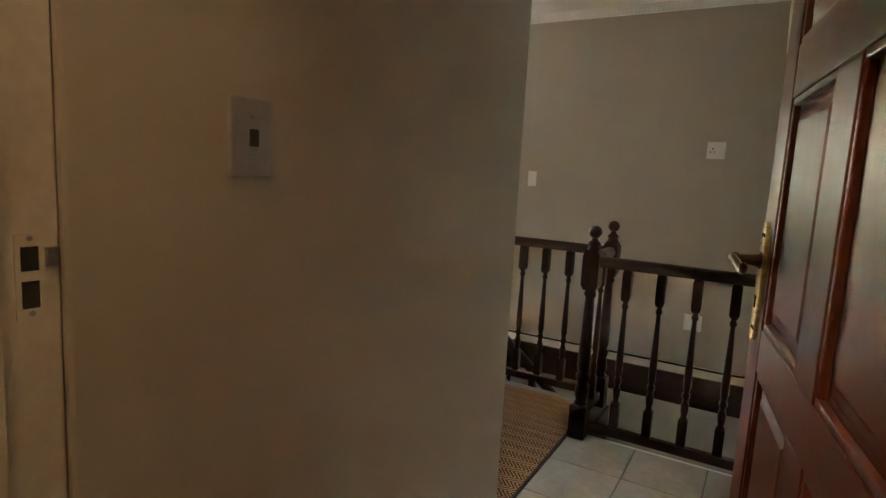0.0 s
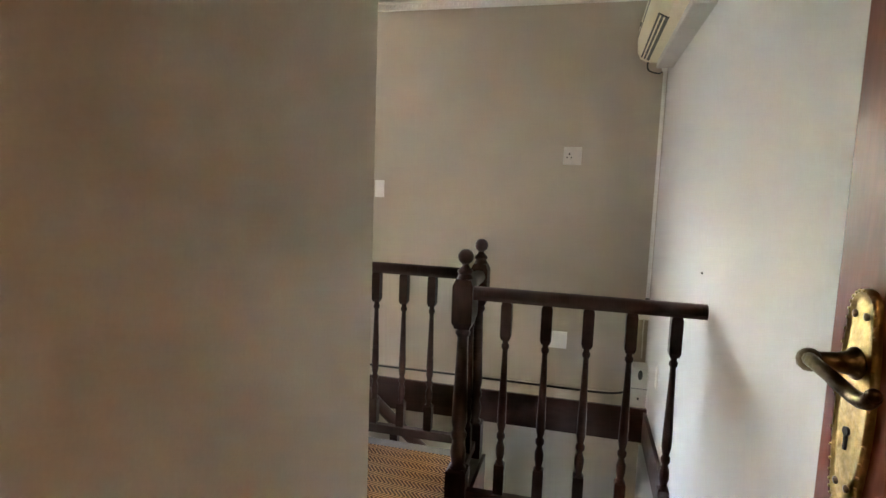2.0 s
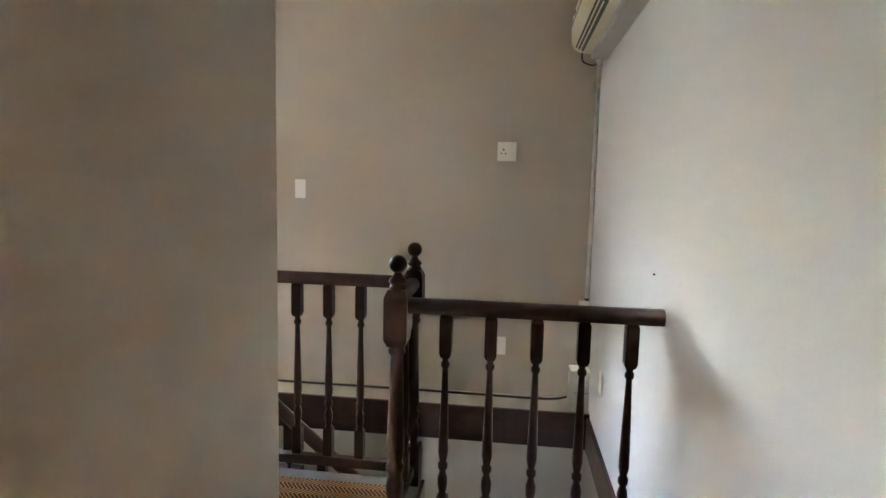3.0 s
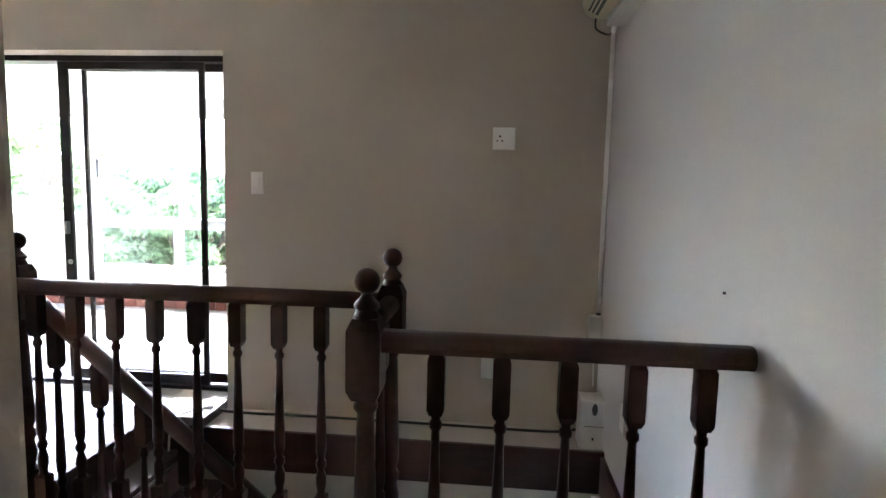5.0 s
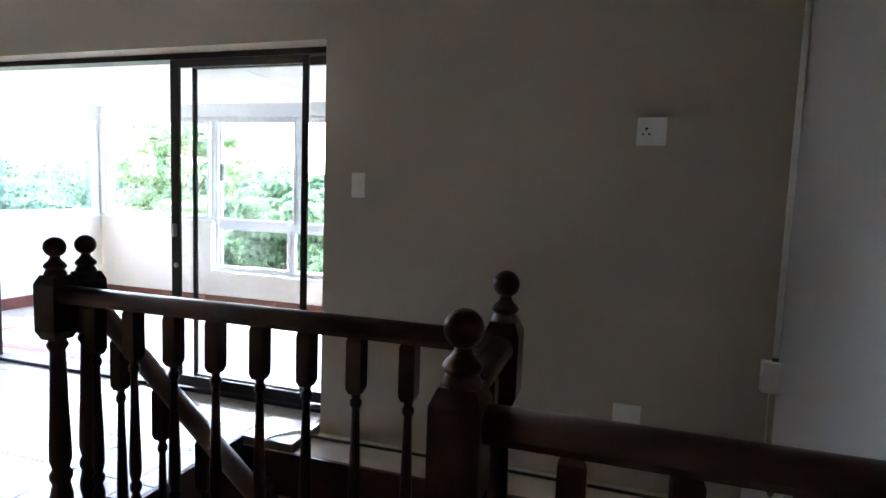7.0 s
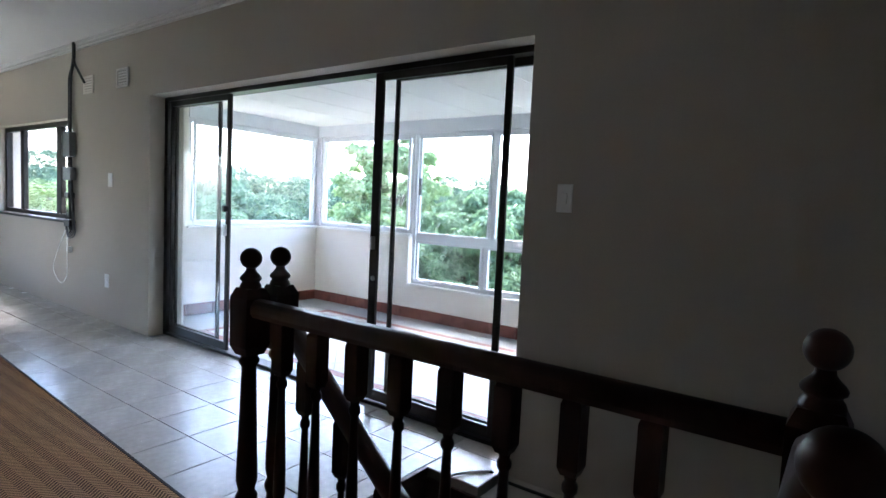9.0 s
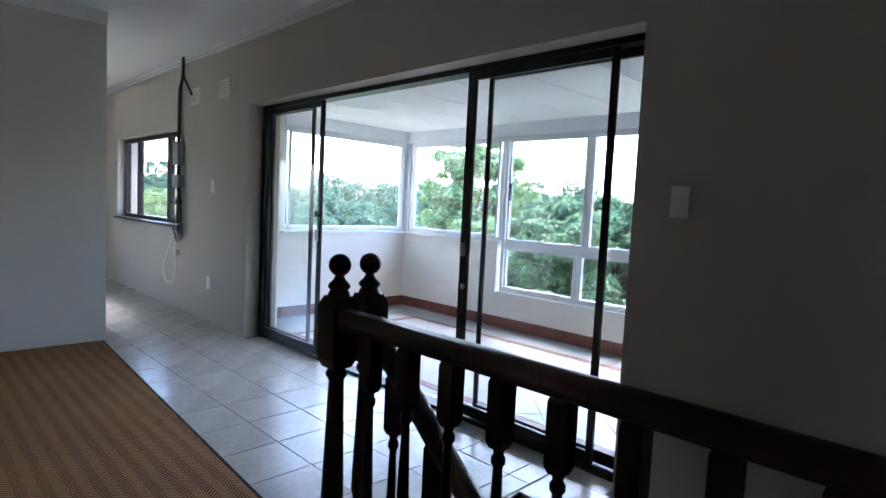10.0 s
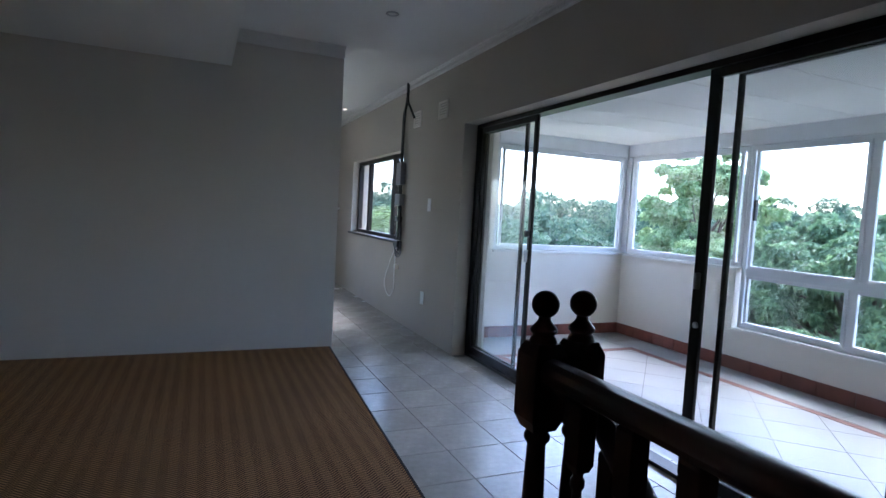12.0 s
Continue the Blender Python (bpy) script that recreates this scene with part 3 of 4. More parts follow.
def rail_bm(length, w=0.062, h=0.054, round_top=True):
    """Handrail along x with a rounded top and a flat underside."""
    bm = bmesh.new()
    prof = [(-w * 0.36, 0), (-w * 0.5, h * 0.28), (-w * 0.5, h * 0.5), (-w * 0.43, h * 0.76), (-w * 0.26, h * 0.95), (0, h), (w * 0.26, h * 0.95), (w * 0.43, h * 0.76), (w * 0.5, h * 0.5), (w * 0.5, h * 0.28), (w * 0.36, 0)]
    a = [bm.verts.new((0, y, z)) for y, z in prof]
    b = [bm.verts.new((length, y, z)) for y, z in prof]
    for i in range(len(prof)):
        j = (i + 1) % len(prof)
        f = bm.faces.new((a[i], b[i], b[j], a[j]))
        f.smooth = 0 < i < len(prof) - 2
    bm.faces.new(a)
    bm.faces.new(list(reversed(b)))
    bmesh.ops.recalc_face_normals(bm, faces=bm.faces)
    return bm


def balustrade():
    t = thing("stair_balustrade", (0, 0, 0), "dark stained turned wooden balustrade round the stairwell", "balustrade")
    nm, fm, bmsh = newel_mesh(), finial_mesh(), baluster_mesh()
    ax, ay, bx = 0.0, 0.49, -1.448
    for x, y in ((ax + 0.026, 0.0), (ax, ay), (bx, ay), (bx, 0.598)):
        p = part("newel_post", nm, None, t, at=(x, y, 0))
        part("ball_finial", fm, None, p, at=(0, 0, 1.085))
    zt, zb = 0.912, 0.055
    # rail from the corner newel to the wall
    part("handrail", rail_bm(EX - 0.08), M_RAILX, t, at=(0.065, 0, zt + 0.002))
    part("bottom_rail", boxes((0.065, EX - 0.002, -0.02, 0.02, zb, zb + 0.045), bevel=0.005), M_RAILX, t)
    for i in range(5):
        part("baluster", bmsh, None, t, at=(0.203 + 0.1592 * i, 0, 0))
    # short return
    part("handrail", rail_bm(ay - 0.086), M_RAILX, t, at=pose(ax, 0.043, zt, 0, 0, 90))
    part("bottom_rail", boxes((-0.02, 0.02, 0.043, ay - 0.043, zb, zb + 0.045), bevel=0.005), M_RAILX, t)
    for i in range(2):
        part("baluster", bmsh, None, t, at=(ax, 0.158 + 0.158 * i, 0))
    # long rail beside the stair
    part("handrail", rail_bm(ax - bx - 0.086), M_RAILX, t, at=(bx + 0.043, ay, zt))
    part("bottom_rail", boxes((bx + 0.043, ax - 0.043, ay - 0.02, ay + 0.02, zb, zb + 0.045), bevel=0.005), M_RAILX, t)
    for i in range(8):
        part("baluster", bmsh, None, t, at=(-0.242 - 0.1493 * i, ay, 0))
    return t


balustrade()


def stair_rail():
    t = thing("stair_handrail", (-1.448, 0.598, 0.0), "dark stained sloping handrail going down with the stairs", "handrail")
    slope = math.atan(0.85)
    part("handrail", rail_bm(2.05), M_RAILX, t, at=Matrix.Translation((0.035, 0, 0.855)) @ Matrix.Rotation(slope, 4, "Y"))
    b2 = baluster_mesh(0.915, 0.0)
    for i in range(8):
        x = 0.14 + 0.17 * i
        part("baluster", b2, None, t, at=(x, 0, -0.012 - 0.85 * x))
    return t


stair_rail()


# ---- doorway and door ----
JX0, JX1, JY0, JY1 = -0.026, EX - 0.002, -2.56, -2.44
frame_thing = thing("door_1", (0, 0, 0), "yellowed painted door frame with a steel strike", "door frame", kind="structure")
part("jamb", boxes((JX0, 0.016, JY0 - 0.01, -2.505, 0, 2.12), (JX0, 0.003, -2.505, JY1 + 0.004, 0, 2.12), bevel=0.004), M_JAMB, frame_thing)
part("jamb", boxes((EX - 0.011, JX1, JY0 - 0.01, JY1 + 0.004, 0, 2.12), bevel=0.004), M_JAMB, frame_thing)
part("head", boxes((JX0, JX1, JY0 - 0.01, JY1 + 0.004, 2.095, 2.138), bevel=0.004), M_JAMB, frame_thing)
SX, SY0, SY1 = 0.003, -2.486, -2.454
strike = part("strike_plate", boxes((SX, SX + 0.0025, SY0, SY1, 1.132, 1.144), (SX, SX + 0.0025, SY0, SY0 + 0.006, 1.144, 1.178), (SX, SX + 0.0025, SY1 - 0.006, SY1, 1.144, 1.178), (SX, SX + 0.0025, SY0, SY1, 1.178, 1.190), (SX, SX + 0.0025, SY0, SY0 + 0.006, 1.190, 1.220), (SX, SX + 0.0025, SY1 - 0.006, SY1, 1.190, 1.220), (SX, SX + 0.0025, SY0, SY1, 1.220, 1.237)), M_JAMB, frame_thing, "paint-spattered steel strike plate")
part("strike_lip", boxes((SX - 0.001, SX + 0.006, SY1, SY1 + 0.016, 1.194, 1.218), bevel=0.002), M_STEEL, strike)
part("strike_hole", boxes((SX - 0.001, SX + 0.0008, SY0 + 0.006, SY1 - 0.006, 1.190, 1.220)), M_BLACK, strike)
part("strike_hole", boxes((SX - 0.001, SX + 0.0008, SY0 + 0.006, SY1 - 0.006, 1.144, 1.178)), M_BLACK, strike)
for z in (1.138, 1.230):
    part("screw", lathe([(0.0035, 0), (0.0035, 0.001)], 8), M_STEEL, strike, at=pose(SX + 0.0025, (SY0 + SY1) / 2, z, 0, 90))


def panelled_door():
    W, T, H = 0.90, 0.042, 2.08
    d = thing("panelled_door", pose(0.9325, -2.389, 0.012, 0, 0, 98.5), "varnished mahogany panelled door, standing open", "door")
    st, mu = 0.112, 0.105
    rails = ((0.0, 0.22), (0.985, 1.066), (1.484, 1.575), (1.95, H))
    c0, c1 = (W - mu) / 2, (W + mu) / 2
    # local x runs from the hinge to the free edge; y across the thickness
    part("stile", boxes((0, st, 0, T, 0, H), bevel=0.003), M_MAHOG, d)
    part("stile", boxes((W - st, W, 0, T, 0, H), bevel=0.003), M_MAHOG, d)
    for z0, z1 in rails:
        part("rail", boxes((st, W - st, 0.0008, T - 0.0008, z0, z1), bevel=0.002), M_MAHOG, d)
    for (z0, z1) in ((0.22, 0.985), (1.066, 1.484), (1.575, 1.95)):
        part("muntin", boxes((c0, c1, 0.0008, T - 0.0008, z0, z1), bevel=0.002), M_MAHOG, d)
        for x0, x1 in ((st, c0), (c1, W - st)):
            bm = boxes((x0, x1, 0.015, T - 0.015, z0, z1))
            for y, s in ((0.015, -1), (T - 0.015, 1)):
                e = 0.045
                v = [bm.verts.new(p) for p in ((x0 + 0.02, y, z0 + 0.02), (x1 - 0.02, y, z0 + 0.02), (x1 - 0.02, y, z1 - 0.02), (x0 + 0.02, y, z1 - 0.02), (x0 + e, y + s * 0.008, z0 + e), (x1 - e, y + s * 0.008, z0 + e), (x1 - e, y + s * 0.008, z1 - e), (x0 + e, y + s * 0.008, z1 - e))]
                for i in range(4):
                    bm.faces.new((v[i], v[(i + 1) % 4], v[4 + (i + 1) % 4], v[4 + i]))
                bm.faces.new(v[4:])
            bmesh.ops.recalc_face_normals(bm, faces=bm.faces)
            part("panel", bm, M_MAHOG, d)
            for ya, yb in ((0.003, 0.0145), (T - 0.0145, T - 0.003)):
                part("moulding", boxes((x0, x1, ya, yb, z0, z0 + 0.012), (x0, x1, ya, yb, z1 - 0.012, z1), (x0, x0 + 0.012, ya, yb, z0 + 0.012, z1 - 0.012), (x1 - 0.012, x1, ya, yb, z0 + 0.012, z1 - 0.012), bevel=0.003), M_MAHOG, d)
    # lever handles with long beaded plates on both faces
    hx, hz = W - 0.058, 1.188
    for side, y in ((1, T), (-1, 0.0)):
        bm = bmesh.new()
        n = 40
        outline = []
        for i in range(n):
            t = 2 * math.pi * i / n
            wave = 1 + 0.05 * math.cos(6 * t)
            outline.append((0.027 * wave * math.copysign(abs(math.cos(t)) ** 0.7, math.cos(t)), 0.117 * math.copysign(abs(math.sin(t)) ** 0.6, math.sin(t))))
        rings = [[bm.verts.new((hx + u * k, y + side * h, hz - 0.04 + v * (1 - (1 - k) * 0.25))) for u, v in outline] for k, h in ((1, 0), (1, 0.004), (0.93, 0.0075), (0.84, 0.0078), (0.76, 0.0055), (0.5, 0.0072))]
        for p, q in zip(rings, rings[1:]):
            for i in range(n):
                bm.faces.new((p[i], p[(i + 1) % n], q[(i + 1) % n], q[i])).smooth = True
        bm.faces.new(rings[-1])
        bmesh.ops.recalc_face_normals(bm, faces=bm.faces)
        plate = part("handle_plate", bm, M_BRASS, d, "ornate antique brass handle plate")
        bm = bmesh.new()
        for u, v in outline:
            bmesh.ops.create_icosphere(bm, subdivisions=1, radius=0.0022, matrix=Matrix.Translation((hx + u * 0.94, y + side * 0.0072, hz - 0.04 + v * 0.98)))
        part("beaded_rim", bm, M_BRASS, plate)
        part("keyhole", boxes((hx - 0.0022, hx + 0.0022, y + side * 0.0065, y + side * 0.0098, hz - 0.092, hz - 0.072), bevel=0.001), M_BLACK, plate)
        part("keyhole", lathe([(0.0048, 0), (0.0048, 0.0028)], 12), M_BLACK, plate, at=pose(hx, y + side * 0.007, hz - 0.072, -90 * side))
        for v in (0.05, -0.13):
            for u in (-0.009, 0.009):
                part("screw", lathe([(0.0042, 0), (0.0042, 0.002), (0.001, 0.003)], 8), M_BRASSDARK, plate, at=pose(hx + u, y + side * 0.0068, hz + v, -90 * side))
        part("rose", lathe([(0.017, 0), (0.017, 0.004), (0.0125, 0.009), (0.0105, 0.02), (0.0095, 0.042)], 16), M_BRASSDARK, plate, at=pose(hx, y + side * 0.005, hz, -90 * side))
        bm = tube(curve_pts([(hx + 0.006, y + side * 0.052, hz + 0.002), (hx - 0.012, y + side * 0.056, hz + 0.003), (hx - 0.035, y + side * 0.052, hz - 0.003), (hx - 0.062, y + side * 0.047, hz - 0.012), (hx - 0.082, y + side * 0.046, hz - 0.012), (hx - 0.093, y + side * 0.047, hz - 0.003)]), 0.0072, sides=10)
        for c, k in (((hx, y + side * 0.052, hz + 0.001), 0.0125), ((hx - 0.093, y + side * 0.047, hz - 0.002), 0.0066)):
            bmesh.ops.create_icosphere(bm, subdivisions=2, radius=k, matrix=Matrix.Translation(c))
        for f in bm.faces:
            f.smooth = True
        part("lever", bm, M_BRASSDARK, plate, "scrolled brass lever")
    for z in (0.2, 1.75):
        part("hinge", boxes((-0.006, 0.03, T - 0.003, T + 0.003, z, z + 0.1), bevel=0.001), M_STEEL, d)
    return d


panelled_door()


# ---- switches and sockets ----
def wall_plate(name, m, w, h, label, category, rocker=None, pins=False, toggle=False, screws=True):
    """Plate in the local xz plane, its face towards -y."""
    t = thing(name, m, label, category)
    part("cover_plate", boxes((-w / 2, w / 2, -0.013 if toggle else -0.009, 0, -h / 2, h / 2), bevel=0.005 if toggle else 0.0035), M_PLASTIC if not toggle else M_PLATE, t)
    if rocker:
        x, z, rw, rh = rocker
        part("rocker", boxes((x - rw / 2, x + rw / 2, -0.0135, -0.008, z - rh / 2, z + rh / 2), bevel=0.002), M_PLASTIC, t)
    if pins:
        for x, z, r in ((-0.022, 0.012, 0.0062), (-0.036, -0.012, 0.005), (-0.009, -0.012, 0.005)):
            part("pin_hole", lathe([(r, 0), (r, 0.0012)], 10), M_BLACK, t, at=pose(x, -0.0092, z, 90))
    if toggle:
        part("toggle", boxes((-0.007, 0.007, -0.021, -0.012, -0.014, 0.014), bevel=0.002), M_BLACK, t, "black toggle")
        for z in (0.034, -0.034):
            part("screw", lathe([(0.0045, 0), (0.0045, 0.0015), (0.002, 0.002)], 10), M_STEEL, t, at=pose(0, -0.013, z, 90))
    elif screws:
        for z in (h / 2 - 0.012, -h / 2 + 0.012):
            part("screw_cap", lathe([(0.003, 0), (0.003, 0.001)], 8), M_PLASTIC, t, at=pose(0, -0.009, z, 90))
    return t


wall_plate("socket_outlet", pose(0.371, NY, 1.611), 0.125, 0.125, "white three-pin socket outlet with switch on taupe wall", "socket", rocker=(0.036, 0.0, 0.026, 0.046), pins=True)
wall_plate("light_switch", pose(-1.059, NY, 1.332), 0.076, 0.130, "white single light switch beside the sliding door", "light switch", rocker=(0.0, 0.0, 0.028, 0.05))
wall_plate("blank_plate", pose(0.347, NY, 0.289), 0.125, 0.125, "white blank cover plate low on the wall", "cover plate", screws=False)
wall_plate("light_switch", pose(-5.64, NY, 1.358), 0.08, 0.13, "white light switch in the corridor", "light switch", rocker=(0.0, 0.0, 0.028, 0.05))
wall_plate("socket_outlet", pose(-5.71, NY, 0.395), 0.08, 0.13, "white narrow socket outlet in the corridor", "socket", rocker=(0.0, 0.02, 0.024, 0.04))
wall_plate("wall_socket", pose(EX, 1.21, 0.288, 0, 0, -90), 0.08, 0.125, "white narrow plate on the white wall", "cover plate", screws=False)
wall_plate("steel_switch", pose(0.008, -2.15, 1.374, 0, 0, 90), 0.085, 0.13, "brushed steel toggle switch plate beside the doorway", "light switch", toggle=True)


# ---- air conditioner ----
def air_conditioner():
    y0, y1 = 0.36, 1.645
    t = thing("air_conditioner", (EX, 0, 0), "yellowed white split air conditioner high on the wall", "air conditioner")
    prof = [(0.0, 2.195), (-0.10, 2.190), (-0.155, 2.192), (-0.195, 2.212), (-0.214, 2.25), (-0.219, 2.33), (-0.211, 2.42), (-0.19, 2.488), (-0.16, 2.518), (0.0, 2.525)]
    bm = bmesh.new()
    a = [bm.verts.new((x, y0, z)) for x, z in prof]
    b = [bm.verts.new((x, y1, z)) for x, z in prof]
    for i in range(len(prof)):
        j = (i + 1) % len(prof)
        f = bm.faces.new((a[i], a[j], b[j], b[i]))
        f.smooth = 2 <= i <= 6
    bm.faces.new(a)
    bm.faces.new(list(reversed(b)))
    bmesh.ops.recalc_face_normals(bm, faces=bm.faces)
    part("body", bm, M_ACBODY, t)
    m = Matrix.Translation((-0.176, y1 - 0.52, 2.2015)) @ Matrix.Rotation(radians(26), 4, "Y")
    part("air_outlet", box(bmesh.new(), -0.024, 0.03, -0.44, 0.44, -0.004, 0.003, m=m), M_BLACK, t, "dark air outlet slot")
    for u in (-0.012, 0.008):
        part("louvre", box(bmesh.new(), u - 0.002, u + 0.006, -0.43, 0.43, -0.008, -0.004, m=m), M_ACBODY, t)
    part("front_seam", boxes((-0.221, -0.217, y0 + 0.01, y1 - 0.01, 2.345, 2.349)), M_GREYBOX, t)
    part("end_seam", boxes((-0.19, -0.02, y1 - 0.002, y1 + 0.001, 2.30, 2.303)), M_GREYBOX, t)
    part("base_tray", boxes((-0.098, 0.0, y0 + 0.015, y1 - 0.012, 2.152, 2.19), bevel=0.006), M_TRAY, t, "grey-white rear base tray")
    part("badge", boxes((-0.221, -0.217, y1 - 0.19, y1 - 0.13, 2.375, 2.389)), M_GREYBOX, t)
    return t


air_conditioner()
pipe = thing("conduit", (0, 0, 0), "white plastic conduit down the corner", "conduit")
part("pipe", tube([(EX - 0.018, NY - 0.018, 2.20), (EX - 0.018, NY - 0.018, 0.63)], 0.0125), M_PLASTIC, pipe)
part("elbow", tube(curve_pts([(EX - 0.05, 1.6, 2.20), (EX - 0.05, 1.66, 2.165), (EX - 0.035, 1.76, 2.165), (EX - 0.02, 1.835, 2.20), (EX - 0.018, NY - 0.018, 2.17)]), 0.013), M_PLASTIC, pipe)
part("cable", tube(curve_pts([(EX - 0.15, 1.63, 2.20), (EX - 0.14, 1.665, 2.15), (EX - 0.07, 1.73, 2.14), (EX - 0.03, 1.83, 2.18)]), 0.005), M_BLACK, pipe)
jb = thing("junction_box", (EX - 0.02, NY - 0.001, 0.5), "small white junction box at the foot of the conduit", "junction box")
part("box", boxes((-0.05, 0.019, -0.055, 0, 0.0, 0.135), bevel=0.005), M_PLASTIC, jb)
part("gland", lathe([(0.014, 0), (0.014, 0.012), (0.010, 0.018)], 12), M_GREYBOX, jb, at=(0.002, -0.018, 0.135))
part("cable", tube(curve_pts([(-0.01, -0.02, 0.0), (-0.012, -0.018, -0.1), (-0.008, -0.02, -0.28)]), 0.004), M_PLASTIC, jb)
tb = thing("trunking_box", (EX - 0.002, 1.67, -0.052), "white plastic trunking box on the ledge", "electrical box")
part("box", boxes((-0.125, 0, -0.055, 0.085, 0.0, 0.27), bevel=0.006), M_PLASTIC, tb)
part("cable_hole", lathe([(0.021, 0), (0.021, 0.002)], 16), M_GREYBOX, tb, "dark oval cable hole", at=pose(-0.05, -0.0535, 0.22, 90, 0, 0) @ Matrix.Diagonal((0.7, 1.6, 1, 1)))
part("lid_seam", boxes((-0.104, -0.002, -0.0565, -0.0545, 0.125, 0.128)), M_GREYBOX, tb)
part("screw", boxes((-0.06, -0.05, -0.058, -0.0545, 0.05, 0.065), bevel=0.001), M_BLACK, tb)

ledge_cable = tagged(part("floor_cable", tube(curve_pts([(-1.30, 1.74, 0.006), (-1.22, 1.765, -0.03), (-0.9, 1.795, -0.044), (-0.4, 1.80, -0.044), (0.2, 1.795, -0.044), (0.6, 1.79, -0.044), (0.75, 1.78, -0.034), (0.825, 1.74, 0.0)], 6), 0.008), M_BLACK), "black cable lying along the ledge", "cable")
loop = tagged(part("hanging_cable", tube(curve_pts([(-1.30, 1.74, 0.006), (-1.36, 1.67, 0.007), (-1.41, 1.58, 0.006), (-1.44, 1.543, -0.05), (-1.46, 1.54, -0.28), (-1.47, 1.54, -0.48)], 8), 0.006), M_PLASTIC), "white cable hanging over the stairwell edge", "cable")
nail = tagged(part("wall_nail", lathe([(0.004, 0), (0.004, 0.006), (0.001, 0.007)], 8), M_BLACK), "small dark nail in the white wall", "nail")
nail.matrix_world = pose(EX, 0.21, 1.056, 0, -90)


hook = thing("wall_hook", (-1.246, NY, 2.478), "small white hook high on the wall", "hook")
part("base", lathe([(0.010, 0), (0.010, 0.004), (0.006, 0.007)], 12), M_PLASTIC, hook, at=pose(0, 0, 0, 90))
part("prong", tube(curve_pts([(0, -0.004, 0), (0.004, -0.022, -0.006), (0.012, -0.026, 0.004)], 5), 0.003), M_PLASTIC, hook)
mark = tagged(part("wall_nail", lathe([(0.0045, 0), (0.0045, 0.005), (0.001, 0.006)], 8), M_STEEL), "small nail head in the taupe wall", "nail")
mark.matrix_world = pose(-1.031, NY, 2.403, 90)


# ---- corridor wall fittings ----
for x, n in ((-6.11, 0), (-5.40, 1)):
    v = thing("air_vent", (x, NY, 2.278), "square plastered air vent high on the wall", "vent", group="wall vents")
    part("frame", boxes((-0.11, 0.11, -0.012, 0, -0.085, -0.065), (-0.11, 0.11, -0.012, 0, 0.065, 0.085), (-0.11, -0.09, -0.012, 0, -0.065, 0.065), (0.09, 0.11, -0.012, 0, -0.065, 0.065), bevel=0.003), M_CREAM, v)
    for i in range(5):
        part("slat", boxes((-0.09, 0.09, -0.008, -0.001, -0.058 + 0.025 * i, -0.045 + 0.025 * i), bevel=0.001), M_CREAM, v)

bundle = thing("cable_bundle", (-6.41, NY, 0), "black cables hanging from the ceiling with adapters", "cable")
part("cable", tube(curve_pts([(0.07, -0.05, CZ), (0.07, -0.05, 2.55), (0.0, -0.04, 2.45), (-0.08, -0.03, 2.36), (-0.10, -0.025, 2.1), (-0.10, -0.03, 1.6), (-0.08, -0.03, 1.1), (-0.10, -0.03, 0.95)]), 0.016), M_BLACK, bundle)
part("cable", tube(curve_pts([(0.085, -0.05, CZ), (0.08, -0.05, 2.52), (0.16, -0.035, 2.40), (0.24, -0.02, 2.30)]), 0.012), M_BLACK, bundle)
part("cable", tube(curve_pts([(0.05, -0.05, 2.5), (-0.02, -0.04, 2.38), (-0.06, -0.03, 2.2), (-0.06, -0.03, 1.7), (-0.04, -0.03, 1.3), (0.0, -0.03, 1.0), (-0.06, -0.03, 0.84), (-0.14, -0.03, 0.92)]), 0.011), M_BLACK, bundle)
part("wire", tube(curve_pts([(-0.10, -0.02, 0.95), (-0.42, -0.02, 0.62), (-0.56, -0.02, 0.38), (-0.36, -0.02, 0.25), (-0.2, -0.02, 0.36), (-0.19, -0.02, 0.58), (-0.16, -0.02, 0.9)]), 0.004), M_PLASTIC, bundle, "thin white wire loop")
part("plug", boxes((-0.13, -0.09, -0.05, -0.005, 0.60, 0.66), bevel=0.006), M_PLASTIC, bundle)
for k in range(4):
    part("wire", tube(curve_pts([(-0.09 + 0.02 * k, -0.03 - 0.008 * k, 1.30), (-0.03 + 0.025 * k, -0.035 - 0.008 * k, 1.08), (-0.02 + 0.03 * k, -0.04, 0.88 - 0.02 * k), (-0.08, -0.045, 0.80 - 0.015 * k), (-0.14 - 0.01 * k, -0.04, 0.88), (-0.12, -0.04, 0.98 + 0.03 * k)]), 0.0055), M_GREYBOX if k % 2 else M_BLACK, bundle)
part("wire", tube(curve_pts([(-0.2, -0.015, 0.9), (-0.21, -0.015, 0.7), (-0.19, -0.015, 0.63)]), 0.004), M_PLASTIC, bundle)
for z0, z1, w in ((1.58, 1.83, 0.08), (1.345, 1.475, 0.09), (1.16, 1.22, 0.05), (0.87, 0.94, 0.07)):
    part("adapter", boxes((-0.06 - w, -0.06 + w, -0.075, -0.012, z0, z1), bevel=0.01), M_ADAPTER if z0 > 1.3 else M_BLACK, bundle, "grey power adapter")

for x, y in ((-4.33, 0.97), (-8.45, 1.60)):
    dl = thing("downlight", (x, y, CZ), "small round recessed ceiling downlight", "downlight", group="ceiling downlights")
    part("trim_ring", lathe([(0.045, 0), (0.05, -0.004), (0.046, -0.008), (0.036, -0.008), (0.034, 0)], 24), M_STEEL, dl)
    part("lens", lathe([(0.034, -0.002), (0.02, -0.004), (0.0, -0.0045)], 24), M_LENS if x < -6 else M_PLASTIC, dl)
